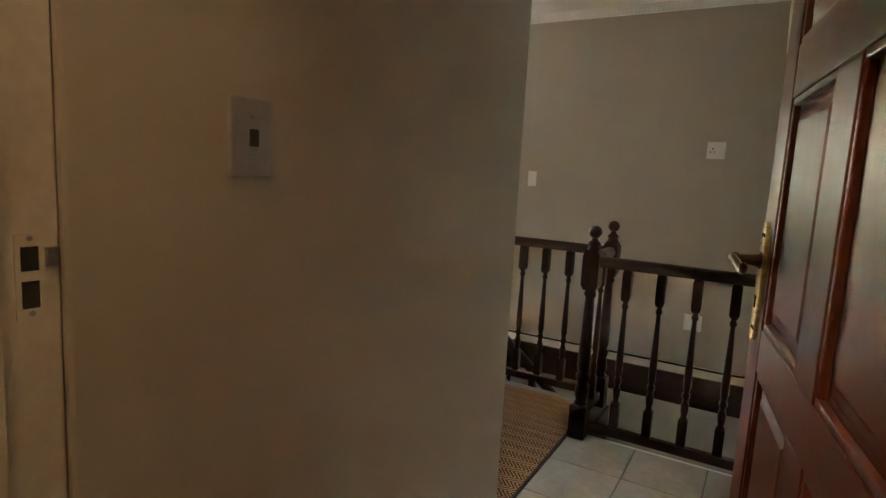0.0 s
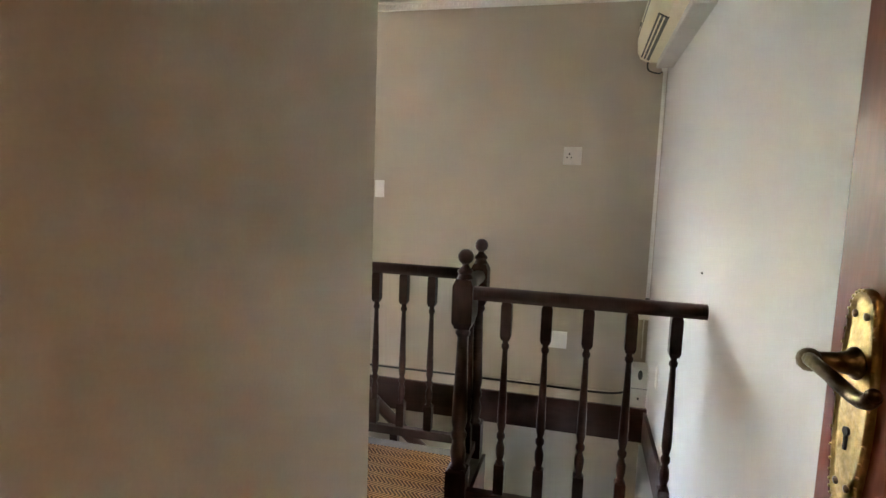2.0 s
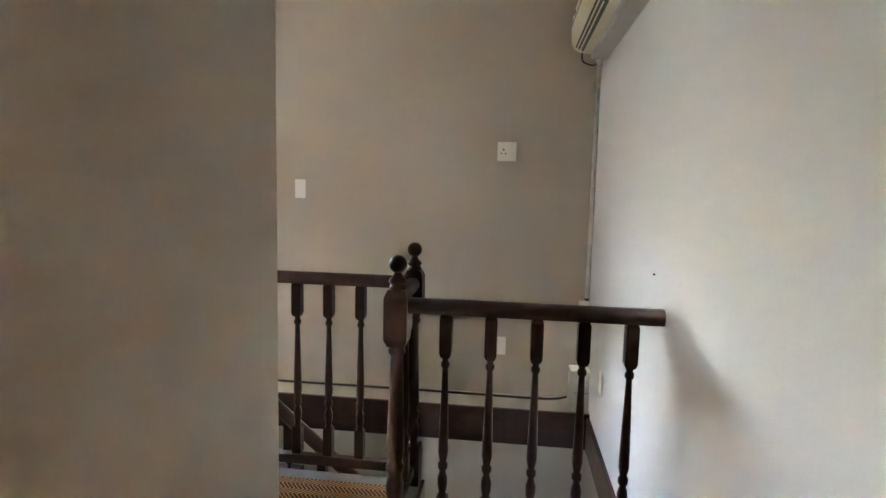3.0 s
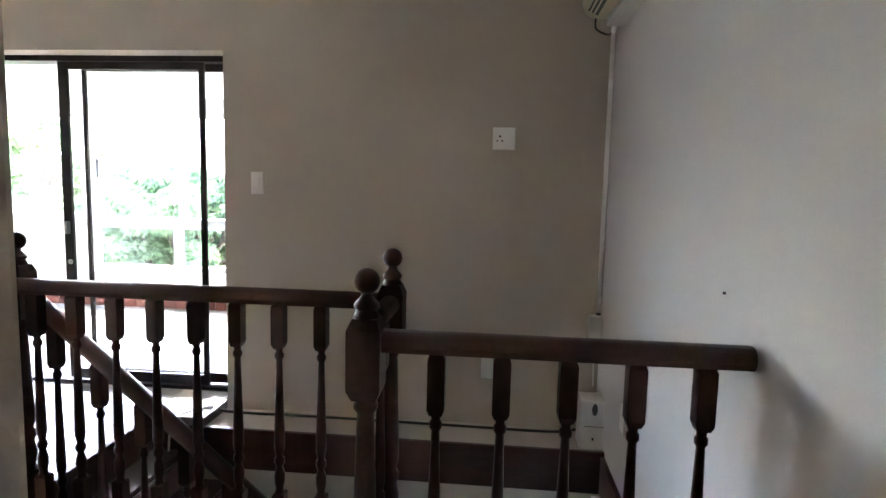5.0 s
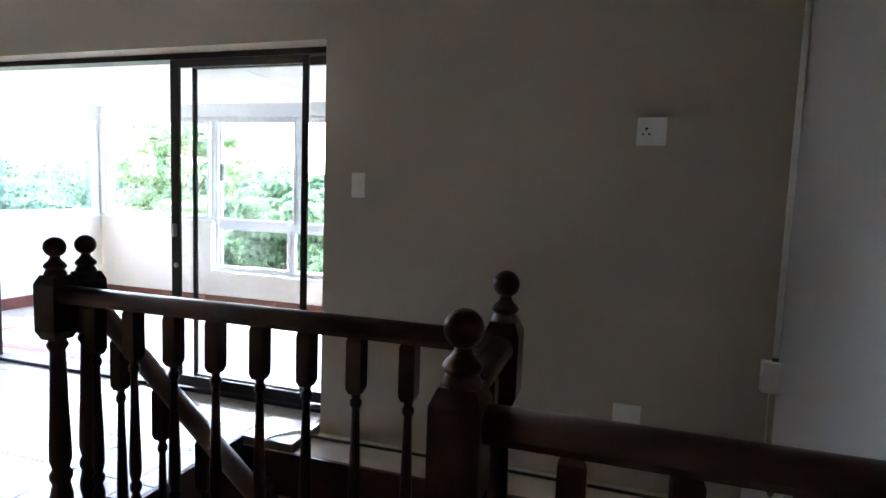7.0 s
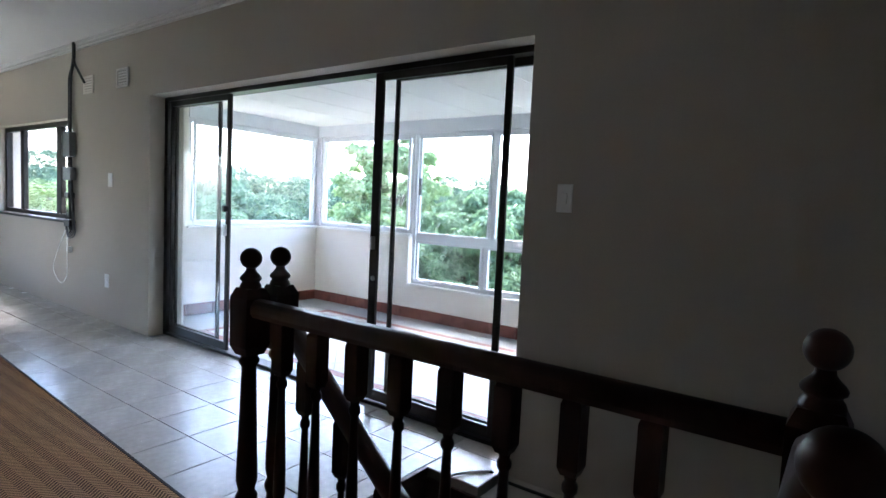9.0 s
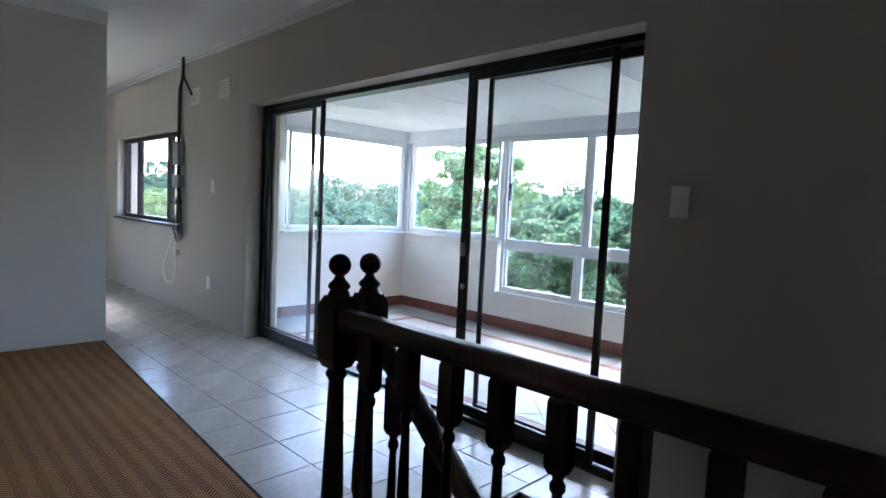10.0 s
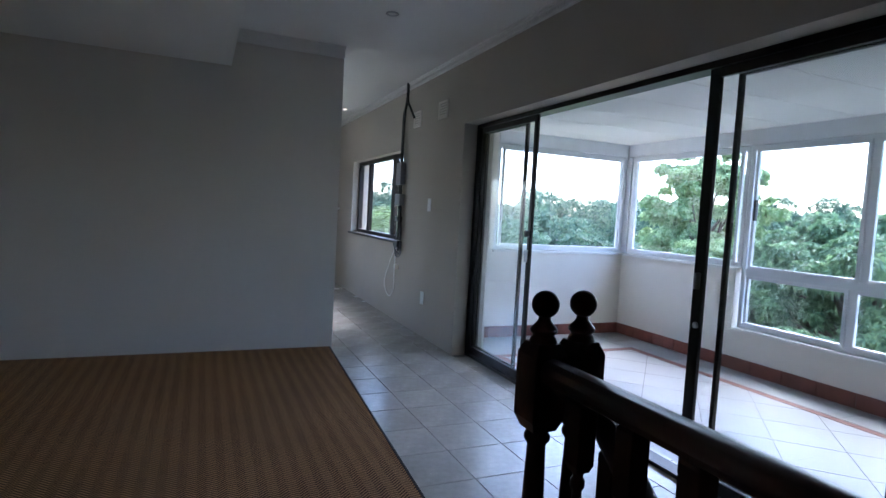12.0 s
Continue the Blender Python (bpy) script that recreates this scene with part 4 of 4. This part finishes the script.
shelf = tagged(part("wall_shelf", boxes((XEND, XEND + 0.28, 0.9, 1.85, 1.25, 1.28), bevel=0.004), M_PLASTIC), "white shelf at the corridor's end", "shelf")
pelmet = tagged(part("pelmet", boxes((XEND, XEND + 0.16, -1.0, NY - 0.06, 2.40, 2.52), bevel=0.004), M_CREAM), "pale pelmet at the corridor's end", "pelmet")
for i in range(2):
    sp = thing("ceiling_vent", (-1.88 + 0.155 * i, 2.675, VZ), "small white vent in the veranda ceiling", "vent", group="veranda ceiling vents")
    part("vent_frame", boxes((-0.035, 0.035, -0.02, 0.02, -0.006, -0.001), bevel=0.001), M_GREYBOX, sp)

# ---- woven mat ----
rug = thing("floor_mat", (-3.0, -1.0, -0.003), "brown herringbone woven sisal mat with a dark edge", "mat")
mo = Matrix.Translation((3.0, 1.0, 0.003))
MAT_Y = lambda x: 0.685 + 0.056 * (-2.6 - x)
bm = bmesh.new()
box(bm, -1.53, -0.035, -0.985, 0.435, -0.003, 0.008, m=mo)
box(bm, -1.53, -0.135, -2.40, -0.985, -0.003, 0.008, m=mo)
slope = [(PX + 0.004, -2.40), (-1.53, -2.40), (-1.53, MAT_Y(-1.53)), (PX + 0.004, MAT_Y(PX))]
lo, hi = [[bm.verts.new(mo @ Vector((x, y, z))) for x, y in slope] for z in (-0.003, 0.008)]
bm.faces.new(list(reversed(lo)))
bm.faces.new(hi)
for i in range(4):
    bm.faces.new((lo[i], lo[(i + 1) % 4], hi[(i + 1) % 4], hi[i]))
part("weave", bm, M_MAT, rug)
lean = mo @ Matrix.Translation((PX + 0.004, MAT_Y(PX), 0)) @ Matrix.Rotation(-math.atan(0.056), 4, "Z")
part("edge_binding", box(bmesh.new(), 0, 3.87, 0.001, 0.014, -0.003, 0.0095, bevel=0.002, m=lean), M_BIND, rug, "dark bound edge")
part("edge_binding", box(bmesh.new(), -0.034, -0.022, -0.985, 0.435, -0.003, 0.009, bevel=0.002, m=mo), M_BIND, rug, "dark bound edge")

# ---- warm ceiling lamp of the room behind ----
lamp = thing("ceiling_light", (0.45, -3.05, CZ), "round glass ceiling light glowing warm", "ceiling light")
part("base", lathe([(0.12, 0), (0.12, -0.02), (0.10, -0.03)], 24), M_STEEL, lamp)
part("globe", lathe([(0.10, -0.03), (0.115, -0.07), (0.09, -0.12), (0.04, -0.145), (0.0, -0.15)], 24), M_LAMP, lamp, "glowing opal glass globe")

# ---- outdoors ----
GZ = -2.9
structure("ground", boxes((-900, 900, -900, 900, GZ - 0.3, GZ)), M_GROUND, "rough green garden ground below the house", "ground")
structure("roof", boxes((XEND - 0.4, EX + 0.4, -5.5, NT + 0.05, 2.8, 2.95), (VX - 0.5, 1.6, NT + 0.05, VY + 0.5, VZ + 0.12, VZ + 0.3)), M_ROOF, "plain roof over the house", "roof")
structure("lower_storey", boxes((VX - 0.2, 1.4, VY, VY + 0.2, GZ, -0.2), (VX - 0.2, VX, NT, VY, GZ, -0.2), (1.2, 1.4, NT, VY, GZ, -0.2), (XEND - 0.2, XEND, -5.3, NT, GZ, -0.2), (XEND, EX, -5.35, -5.2, GZ, -0.2)), M_CREAM, "cream lower walls of the house", "wall")


def leaves_mesh(name, blobs, count, length, width, per, droop, material, seed, shell=0.75):
    """Sprays of small pointed leaves on the outside of a heap of uneven blobs (x, y, z, r)."""
    rng = np.random.RandomState(seed)
    bl = np.array(blobs, float)
    pick = rng.choice(len(bl), count, p=bl[:, 3] ** 2 / (bl[:, 3] ** 2).sum())
    n = rng.normal(size=(count, 3))
    n /= np.linalg.norm(n, axis=1, keepdims=True)
    n[:, 2] = np.where(n[:, 2] < -0.35, -n[:, 2], n[:, 2])
    r = bl[pick, 3] * (shell + (1 - shell) * rng.rand(count) ** 0.5 + 0.10 * rng.normal(size=count).clip(-1.5, 2))
    c = bl[pick, :3] + n * r[:, None] * (1, 1, 0.82)
    up = n + rng.normal(scale=0.45, size=(count, 3)) + (0, 0, 0.35)
    up /= np.linalg.norm(up, axis=1, keepdims=True)
    side = np.cross(up, rng.normal(size=(count, 3)))
    side /= np.linalg.norm(side, axis=1, keepdims=True)
    other = np.cross(up, side)
    verts, faces = [], []
    for j in range(per):
        a = 2 * np.pi * (j + 0.35 * rng.rand(count)) / per
        d = np.cos(a)[:, None] * side + np.sin(a)[:, None] * other + up * (0.15 + 0.4 * rng.rand(count))[:, None]
        d /= np.linalg.norm(d, axis=1, keepdims=True)
        w = np.cross(d, up)
        w /= np.linalg.norm(w, axis=1, keepdims=True) + 1e-9
        L = (length * (0.7 + 0.6 * rng.rand(count)))[:, None]
        W = width * (0.8 + 0.4 * rng.rand(count))[:, None]
        mid = c + d * L * 0.45
        tip = c + d * L - np.array((0, 0, 1)) * L * droop * (0.5 + rng.rand(count))[:, None]
        verts.append(np.stack([c, mid + w * W, tip, mid - w * W], 1).reshape(-1, 3))
    v = np.concatenate(verts)
    f = np.arange(len(v)).reshape(-1, 4)
    me = bpy.data.meshes.new(name)
    me.from_pydata(v.tolist(), [], f.tolist())
    me.materials.append(material)
    return me


def blob_heap(centre, size, count, r, seed):
    rng = random.Random(seed)
    out = []
    for i in range(count):
        a, h = rng.uniform(0, 2 * math.pi), rng.uniform(-0.8, 1.0)
        q = math.sqrt(max(0.05, 1 - h * h)) * rng.uniform(0.45, 1.0)
        out.append((centre[0] + size[0] * q * math.cos(a), centre[1] + size[1] * q * math.sin(a), centre[2] + size[2] * h * rng.uniform(0.7, 1.0), r * rng.uniform(0.6, 1.25)))
    return out


def tree(name, base, centre, size, blobs, r, sprays, leaf, per, droop, material, seed, label):
    t = thing(name, (base[0], base[1], GZ), label, "tree")
    heap = blob_heap(centre, size, blobs, r, seed)
    off = Vector((base[0], base[1], GZ))
    bm = bmesh.new()
    rng = random.Random(seed + 1)
    top = Vector(centre) - off
    pts = curve_pts([(0, 0, 0), (0.1, 0.05, top.z * 0.35), (top.x * 0.5, top.y * 0.5, top.z * 0.75), tuple(top)], 5)
    rings = 9
    prev = None
    for i, p in enumerate(pts):
        rad = 0.22 * size[0] / 2.5 * (1 - 0.75 * i / len(pts)) * (1.35 if i == 0 else 1)
        ring = [bm.verts.new((p[0] + rad * math.cos(2 * math.pi * j / rings), p[1] + rad * math.sin(2 * math.pi * j / rings), p[2])) for j in range(rings)]
        if prev:
            for j in range(rings):
                bm.faces.new((prev[j], prev[(j + 1) % rings], ring[(j + 1) % rings], ring[j])).smooth = True
        prev = ring
    part("trunk", bm, M_BARK, t)
    for b in heap[:80:3]:
        q = Vector(b[:3]) - off
        q = top + (q - top) * 0.7
        s = pts[rng.randint(len(pts) // 2, len(pts) - 2)]
        part("limb", tube(curve_pts([tuple(s), tuple((s + q) / 2 + Vector((0, 0, 0.15))), tuple(q)], 4), 0.035 * size[0] / 2.5, sides=6), M_BARK, t)
    local = [(b[0] - off.x, b[1] - off.y, b[2] - off.z, b[3]) for b in heap]
    crown = part("crown", leaves_mesh("crown", local, sprays, leaf[0], leaf[1], per, droop, material, seed), None, t)
    tagged(crown, kind="stuff")
    return t


tree("broadleaf_tree", (-5.6, 9.2), (-5.6, 9.2, -0.5), (3.2, 2.6, 2.0), 300, 0.27, 40000, (0.12, 0.02), 7, 0.3, M_LEAF, 11, "dense dark green broadleaf tree with drooping leaves")
tree("broadleaf_tree", (-1.2, 10.2), (-1.2, 10.2, -0.6), (3.0, 2.4, 2.0), 190, 0.28, 20000, (0.12, 0.02), 7, 0.3, M_LEAF, 17, "dark green broadleaf tree behind the house")
tree("light_tree", (-10.6, 11.4), (-10.75, 11.4, 1.0), (1.85, 1.5, 2.5), 210, 0.2, 19000, (0.09, 0.024), 5, 0.25, M_LEAFLIGHT, 23, "light green airy tree beyond the veranda corner")
tree("bright_shrub", (-9.1, 9.9), (-9.1, 9.9, -0.5), (1.5, 1.2, 1.5), 90, 0.25, 10000, (0.09, 0.02), 5, 0.3, M_LEAFLIGHT, 29, "yellow-green leafy shrub below the veranda")
tree("light_tree", (-18.5, 5.0), (-18.5, 5.0, -0.6), (1.8, 1.8, 1.5), 40, 0.5, 4000, (0.2, 0.04), 5, 0.3, M_LEAFLIGHT, 37, "light green tree outside the corridor window")
tree("light_tree", (-22.0, 6.9), (-22.0, 6.9, -0.6), (2.4, 2.2, 1.6), 40, 0.6, 3400, (0.3, 0.06), 5, 0.3, M_LEAFLIGHT, 39, "light green tree outside the corridor window")


def palm(x, y, h, seed):
    rng = random.Random(seed)
    t = thing("palm", (x, y, GZ), "green palm with arching fronds outside the window", "palm", group="garden palms")
    part("trunk", lathe([(0.11, 0), (0.08, h * 0.5), (0.07, h)], 10), M_BARK, t)
    for i in range(13):
        a, lift = rng.uniform(0, 6.28), rng.uniform(0.1, 1.1)
        bm = bmesh.new()
        L = rng.uniform(1.0, 1.5)
        spine = [Vector((math.cos(a) * s * L, math.sin(a) * s * L, h + L * (lift * s - 0.95 * s * s))) for s in (i2 / 12 for i2 in range(13))]
        sd = Vector((-math.sin(a), math.cos(a), 0))
        for k2 in range(1, 13):
            p = spine[k2]
            d = (spine[k2] - spine[k2 - 1]).normalized()
            w = 0.34 * math.sin(math.pi * min(0.97, 0.15 + k2 / 14))
            for s in (-1, 1):
                q = p + (sd * s * 0.85 + d * 0.5 - Vector((0, 0, 0.35))) * w
                bm.faces.new([bm.verts.new(c) for c in (p - d * 0.02, q, p + d * 0.025)])
        tube([tuple(c) for c in spine], 0.008, bm, 4)
        part("frond", bm, M_LEAFPALM, t)
    return t


for i, (x, y, h) in enumerate(((-14.2, 4.0, 3.7), (-15.6, 4.7, 3.9), (-13.0, 3.3, 3.4), (-17.0, 5.4, 3.9))):
    palm(x, y, h, 50 + i)

# far wooded slope: one mass of crowns
rng = random.Random(5)
heap = []
for i in range(420):
    a = radians(rng.uniform(30, 88))
    d = rng.uniform(38, 72)
    r = rng.uniform(0.7, 1.9)
    rise = GZ + 0.6 + (d - 38) * 0.105 + rng.uniform(0, 1.6) + (1.6 if rng.random() < 0.12 else 0)
    heap.append((-math.sin(a) * d, math.cos(a) * d, rise, r))
    heap.append((-math.sin(a) * d + rng.uniform(-1.5, 1.5), math.cos(a) * d, rise - 1.8, r * 1.2))
woods = tagged(new("far_woods", leaves_mesh("far_woods", heap, 80000, 0.36, 0.10, 4, 0.25, M_LEAFFAR, 61)), "distant wooded slope of dark green trees", "trees", kind="stuff")
heap = []
for i in range(46):
    a = radians(rng.uniform(44, 80))
    d = rng.uniform(24, 34)
    heap.append((-math.sin(a) * d, math.cos(a) * d, GZ + rng.uniform(0.2, 1.3), rng.uniform(0.7, 1.4)))
tagged(new("far_bushes", leaves_mesh("far_bushes", heap, 7000, 0.34, 0.09, 5, 0.3, M_LEAFLIGHT, 67)), "pale green bushes below the woods", "bushes", kind="stuff")


# ---- floor tiles, last ----
def floor_ob():
    return bpy.data.objects["floor"]


TP = 0.335


def tile_mesh(name, w, d, material):
    return mesh_of(name, boxes((0.0025, w - 0.0025, 0.0025, d - 0.0025, -0.008, 0.0), bevel=0.0012), material)


full = tile_mesh("tile", TP, TP, M_TILE)
y_rows = [(0.672, TP - 0.001), (1.006, TP), (1.341, TP), (1.676, NY - 1.676)]
shapes = {TP: full}
far_bm = bmesh.new()
for y, d in y_rows:
    if d not in shapes:
        shapes[d] = tile_mesh("tile", TP, d, M_TILE)
    for i in range(25):
        x = -2.37 + TP * 2 - TP * i
        if x + TP > -1.575:
            if x > -1.60:
                continue
            w = -1.578 - x
            if w > 0.03:
                part("tile", tile_mesh("tile", w, d, M_TILE), None, floor_ob(), at=(x, y, 0))
            continue
        if x + TP < -7.4:
            box(far_bm, x + 0.0025, x + TP - 0.0025, y + 0.0025, y + d - 0.0025, -0.008, 0)
            continue
        part("tile", shapes[d], None, floor_ob(), at=(x, y, 0))
for y in np.arange(-2.4, 0.70, TP):
    for x in np.arange(XEND, PX - 0.2, TP):
        box(far_bm, x + 0.0025, x + TP - 0.0025, y + 0.0025, min(y + TP, 0.70) - 0.0025, -0.008, 0)
tagged(part("tile_field", far_bm, M_TILE, floor_ob()), kind="stuff")
for i in range(3):
    for j in range(8):
        x0, y1 = -0.02 + TP * i, 0.045 - TP * j
        w = min(TP, EX - x0)
        key = ("l", round(w, 3))
        if key not in shapes:
            shapes[key] = tile_mesh("tile", w, TP, M_TILE)
        part("tile", shapes[key], None, floor_ob(), at=(x0, y1 - TP, 0))

for x, w in ((-1.57, 0.305),):
    part("tile", tile_mesh("tile", w, NY - 1.58, M_TILE), None, floor_ob(), at=(x, 1.58, 0))

# door sill tiles
for i in range(11):
    x = DX0 + 0.08 + 0.3215 * i
    if "sill" not in shapes:
        shapes["sill"] = tile_mesh("tile", 0.3215, NT - NY, M_TILE)
    part("tile", shapes["sill"], None, floor_ob(), at=(x, NY, 0.0))

# veranda: outer band, terracotta border line, diagonal field
vf = bpy.data.objects["veranda_floor"]
bx0, bx1, by0, by1 = VX + 0.70, 0.7, NT + 0.15, VY - 0.38


def clip_quad(poly, x0, x1, y0, y1):
    for axis, lim, keep in ((0, x0, 1), (0, x1, -1), (1, y0, 1), (1, y1, -1)):
        out = []
        for i, p in enumerate(poly):
            q = poly[(i + 1) % len(poly)]
            a, b = keep * (p[axis] - lim), keep * (q[axis] - lim)
            if a >= 0:
                out.append(p)
            if a * b < 0:
                t = a / (a - b)
                out.append((p[0] + t * (q[0] - p[0]), p[1] + t * (q[1] - p[1])))
        poly = out
        if len(poly) < 3:
            return []
    return poly


def slab_bm(poly, top=-0.03, thick=0.008):
    bm = bmesh.new()
    lo = [bm.verts.new((x, y, top - thick)) for x, y in poly]
    hi = [bm.verts.new((x, y, top)) for x, y in poly]
    bm.faces.new(hi)
    for i in range(len(poly)):
        bm.faces.new((lo[i], lo[(i + 1) % len(poly)], hi[(i + 1) % len(poly)], hi[i]))
    return bm


S, G = 0.40, 0.0025
c45 = math.sqrt(0.5)
whole = None
for i in range(-14, 15):
    for j in range(-14, 15):
        cx, cy = -2.4 + (i - j) * S * c45, 3.1 + (i + j) * S * c45
        h = (S - 2 * G) * c45
        quad = [(cx - h, cy), (cx, cy - h), (cx + h, cy), (cx, cy + h)]
        p = clip_quad(quad, bx0 + 0.085, bx1 - 0.085, by0 + 0.085, by1 - 0.085)
        if len(p) < 3 or cx > 0.4:
            continue
        if len(p) == 4 and all(abs(a[0] - b[0]) + abs(a[1] - b[1]) < 1e-6 for a, b in zip(p, quad)):
            whole = whole or mesh_of("tile", slab_bm([(a - cx, b - cy) for a, b in quad]), M_VTILE)
            part("tile", whole, None, vf, at=(cx, cy, 0))
        elif max(a[0] for a in p) - min(a[0] for a in p) > 0.03:
            part("tile", slab_bm(p), M_VTILE, vf)
bar_x = mesh_of("border_tile", boxes((0.002, 0.298, 0, 0.075, -0.038, -0.0295)), M_TERRA)
bar_y = mesh_of("border_tile", boxes((0, 0.075, 0.002, 0.298, -0.038, -0.0295)), M_TERRA)
for i in range(19):
    part("border_tile", bar_x, None, vf, at=(bx0 + 0.3 * i, by1 - 0.08, 0))
    part("border_tile", bar_x, None, vf, at=(bx0 + 0.3 * i, by0 + 0.005, 0))
for i in range(5):
    part("border_tile", bar_y, None, vf, at=(bx0 + 0.005, by0 + 0.10 + 0.3 * i, 0))
for i in range(16):
    x = VX + 0.02 + 0.4 * i
    for y0, y1 in ((NT + 0.02, by0), (by1, VY - 0.014)):
        key = ("v", round(y1 - y0, 3))
        if key not in shapes:
            shapes[key] = mesh_of("tile", boxes((0.002, 0.398, 0.002, y1 - y0 - 0.002, -0.038, -0.03)), M_VTILE)
        part("tile", shapes[key], None, vf, at=(x, y0, 0))
for i in range(5):
    part("tile", boxes((VX + 0.014, bx0 - 0.002, by0 + 0.002 + 0.4 * i, min(by0 + 0.398 + 0.4 * i, by1 - 0.002), -0.038, -0.03)), M_VTILE, vf)
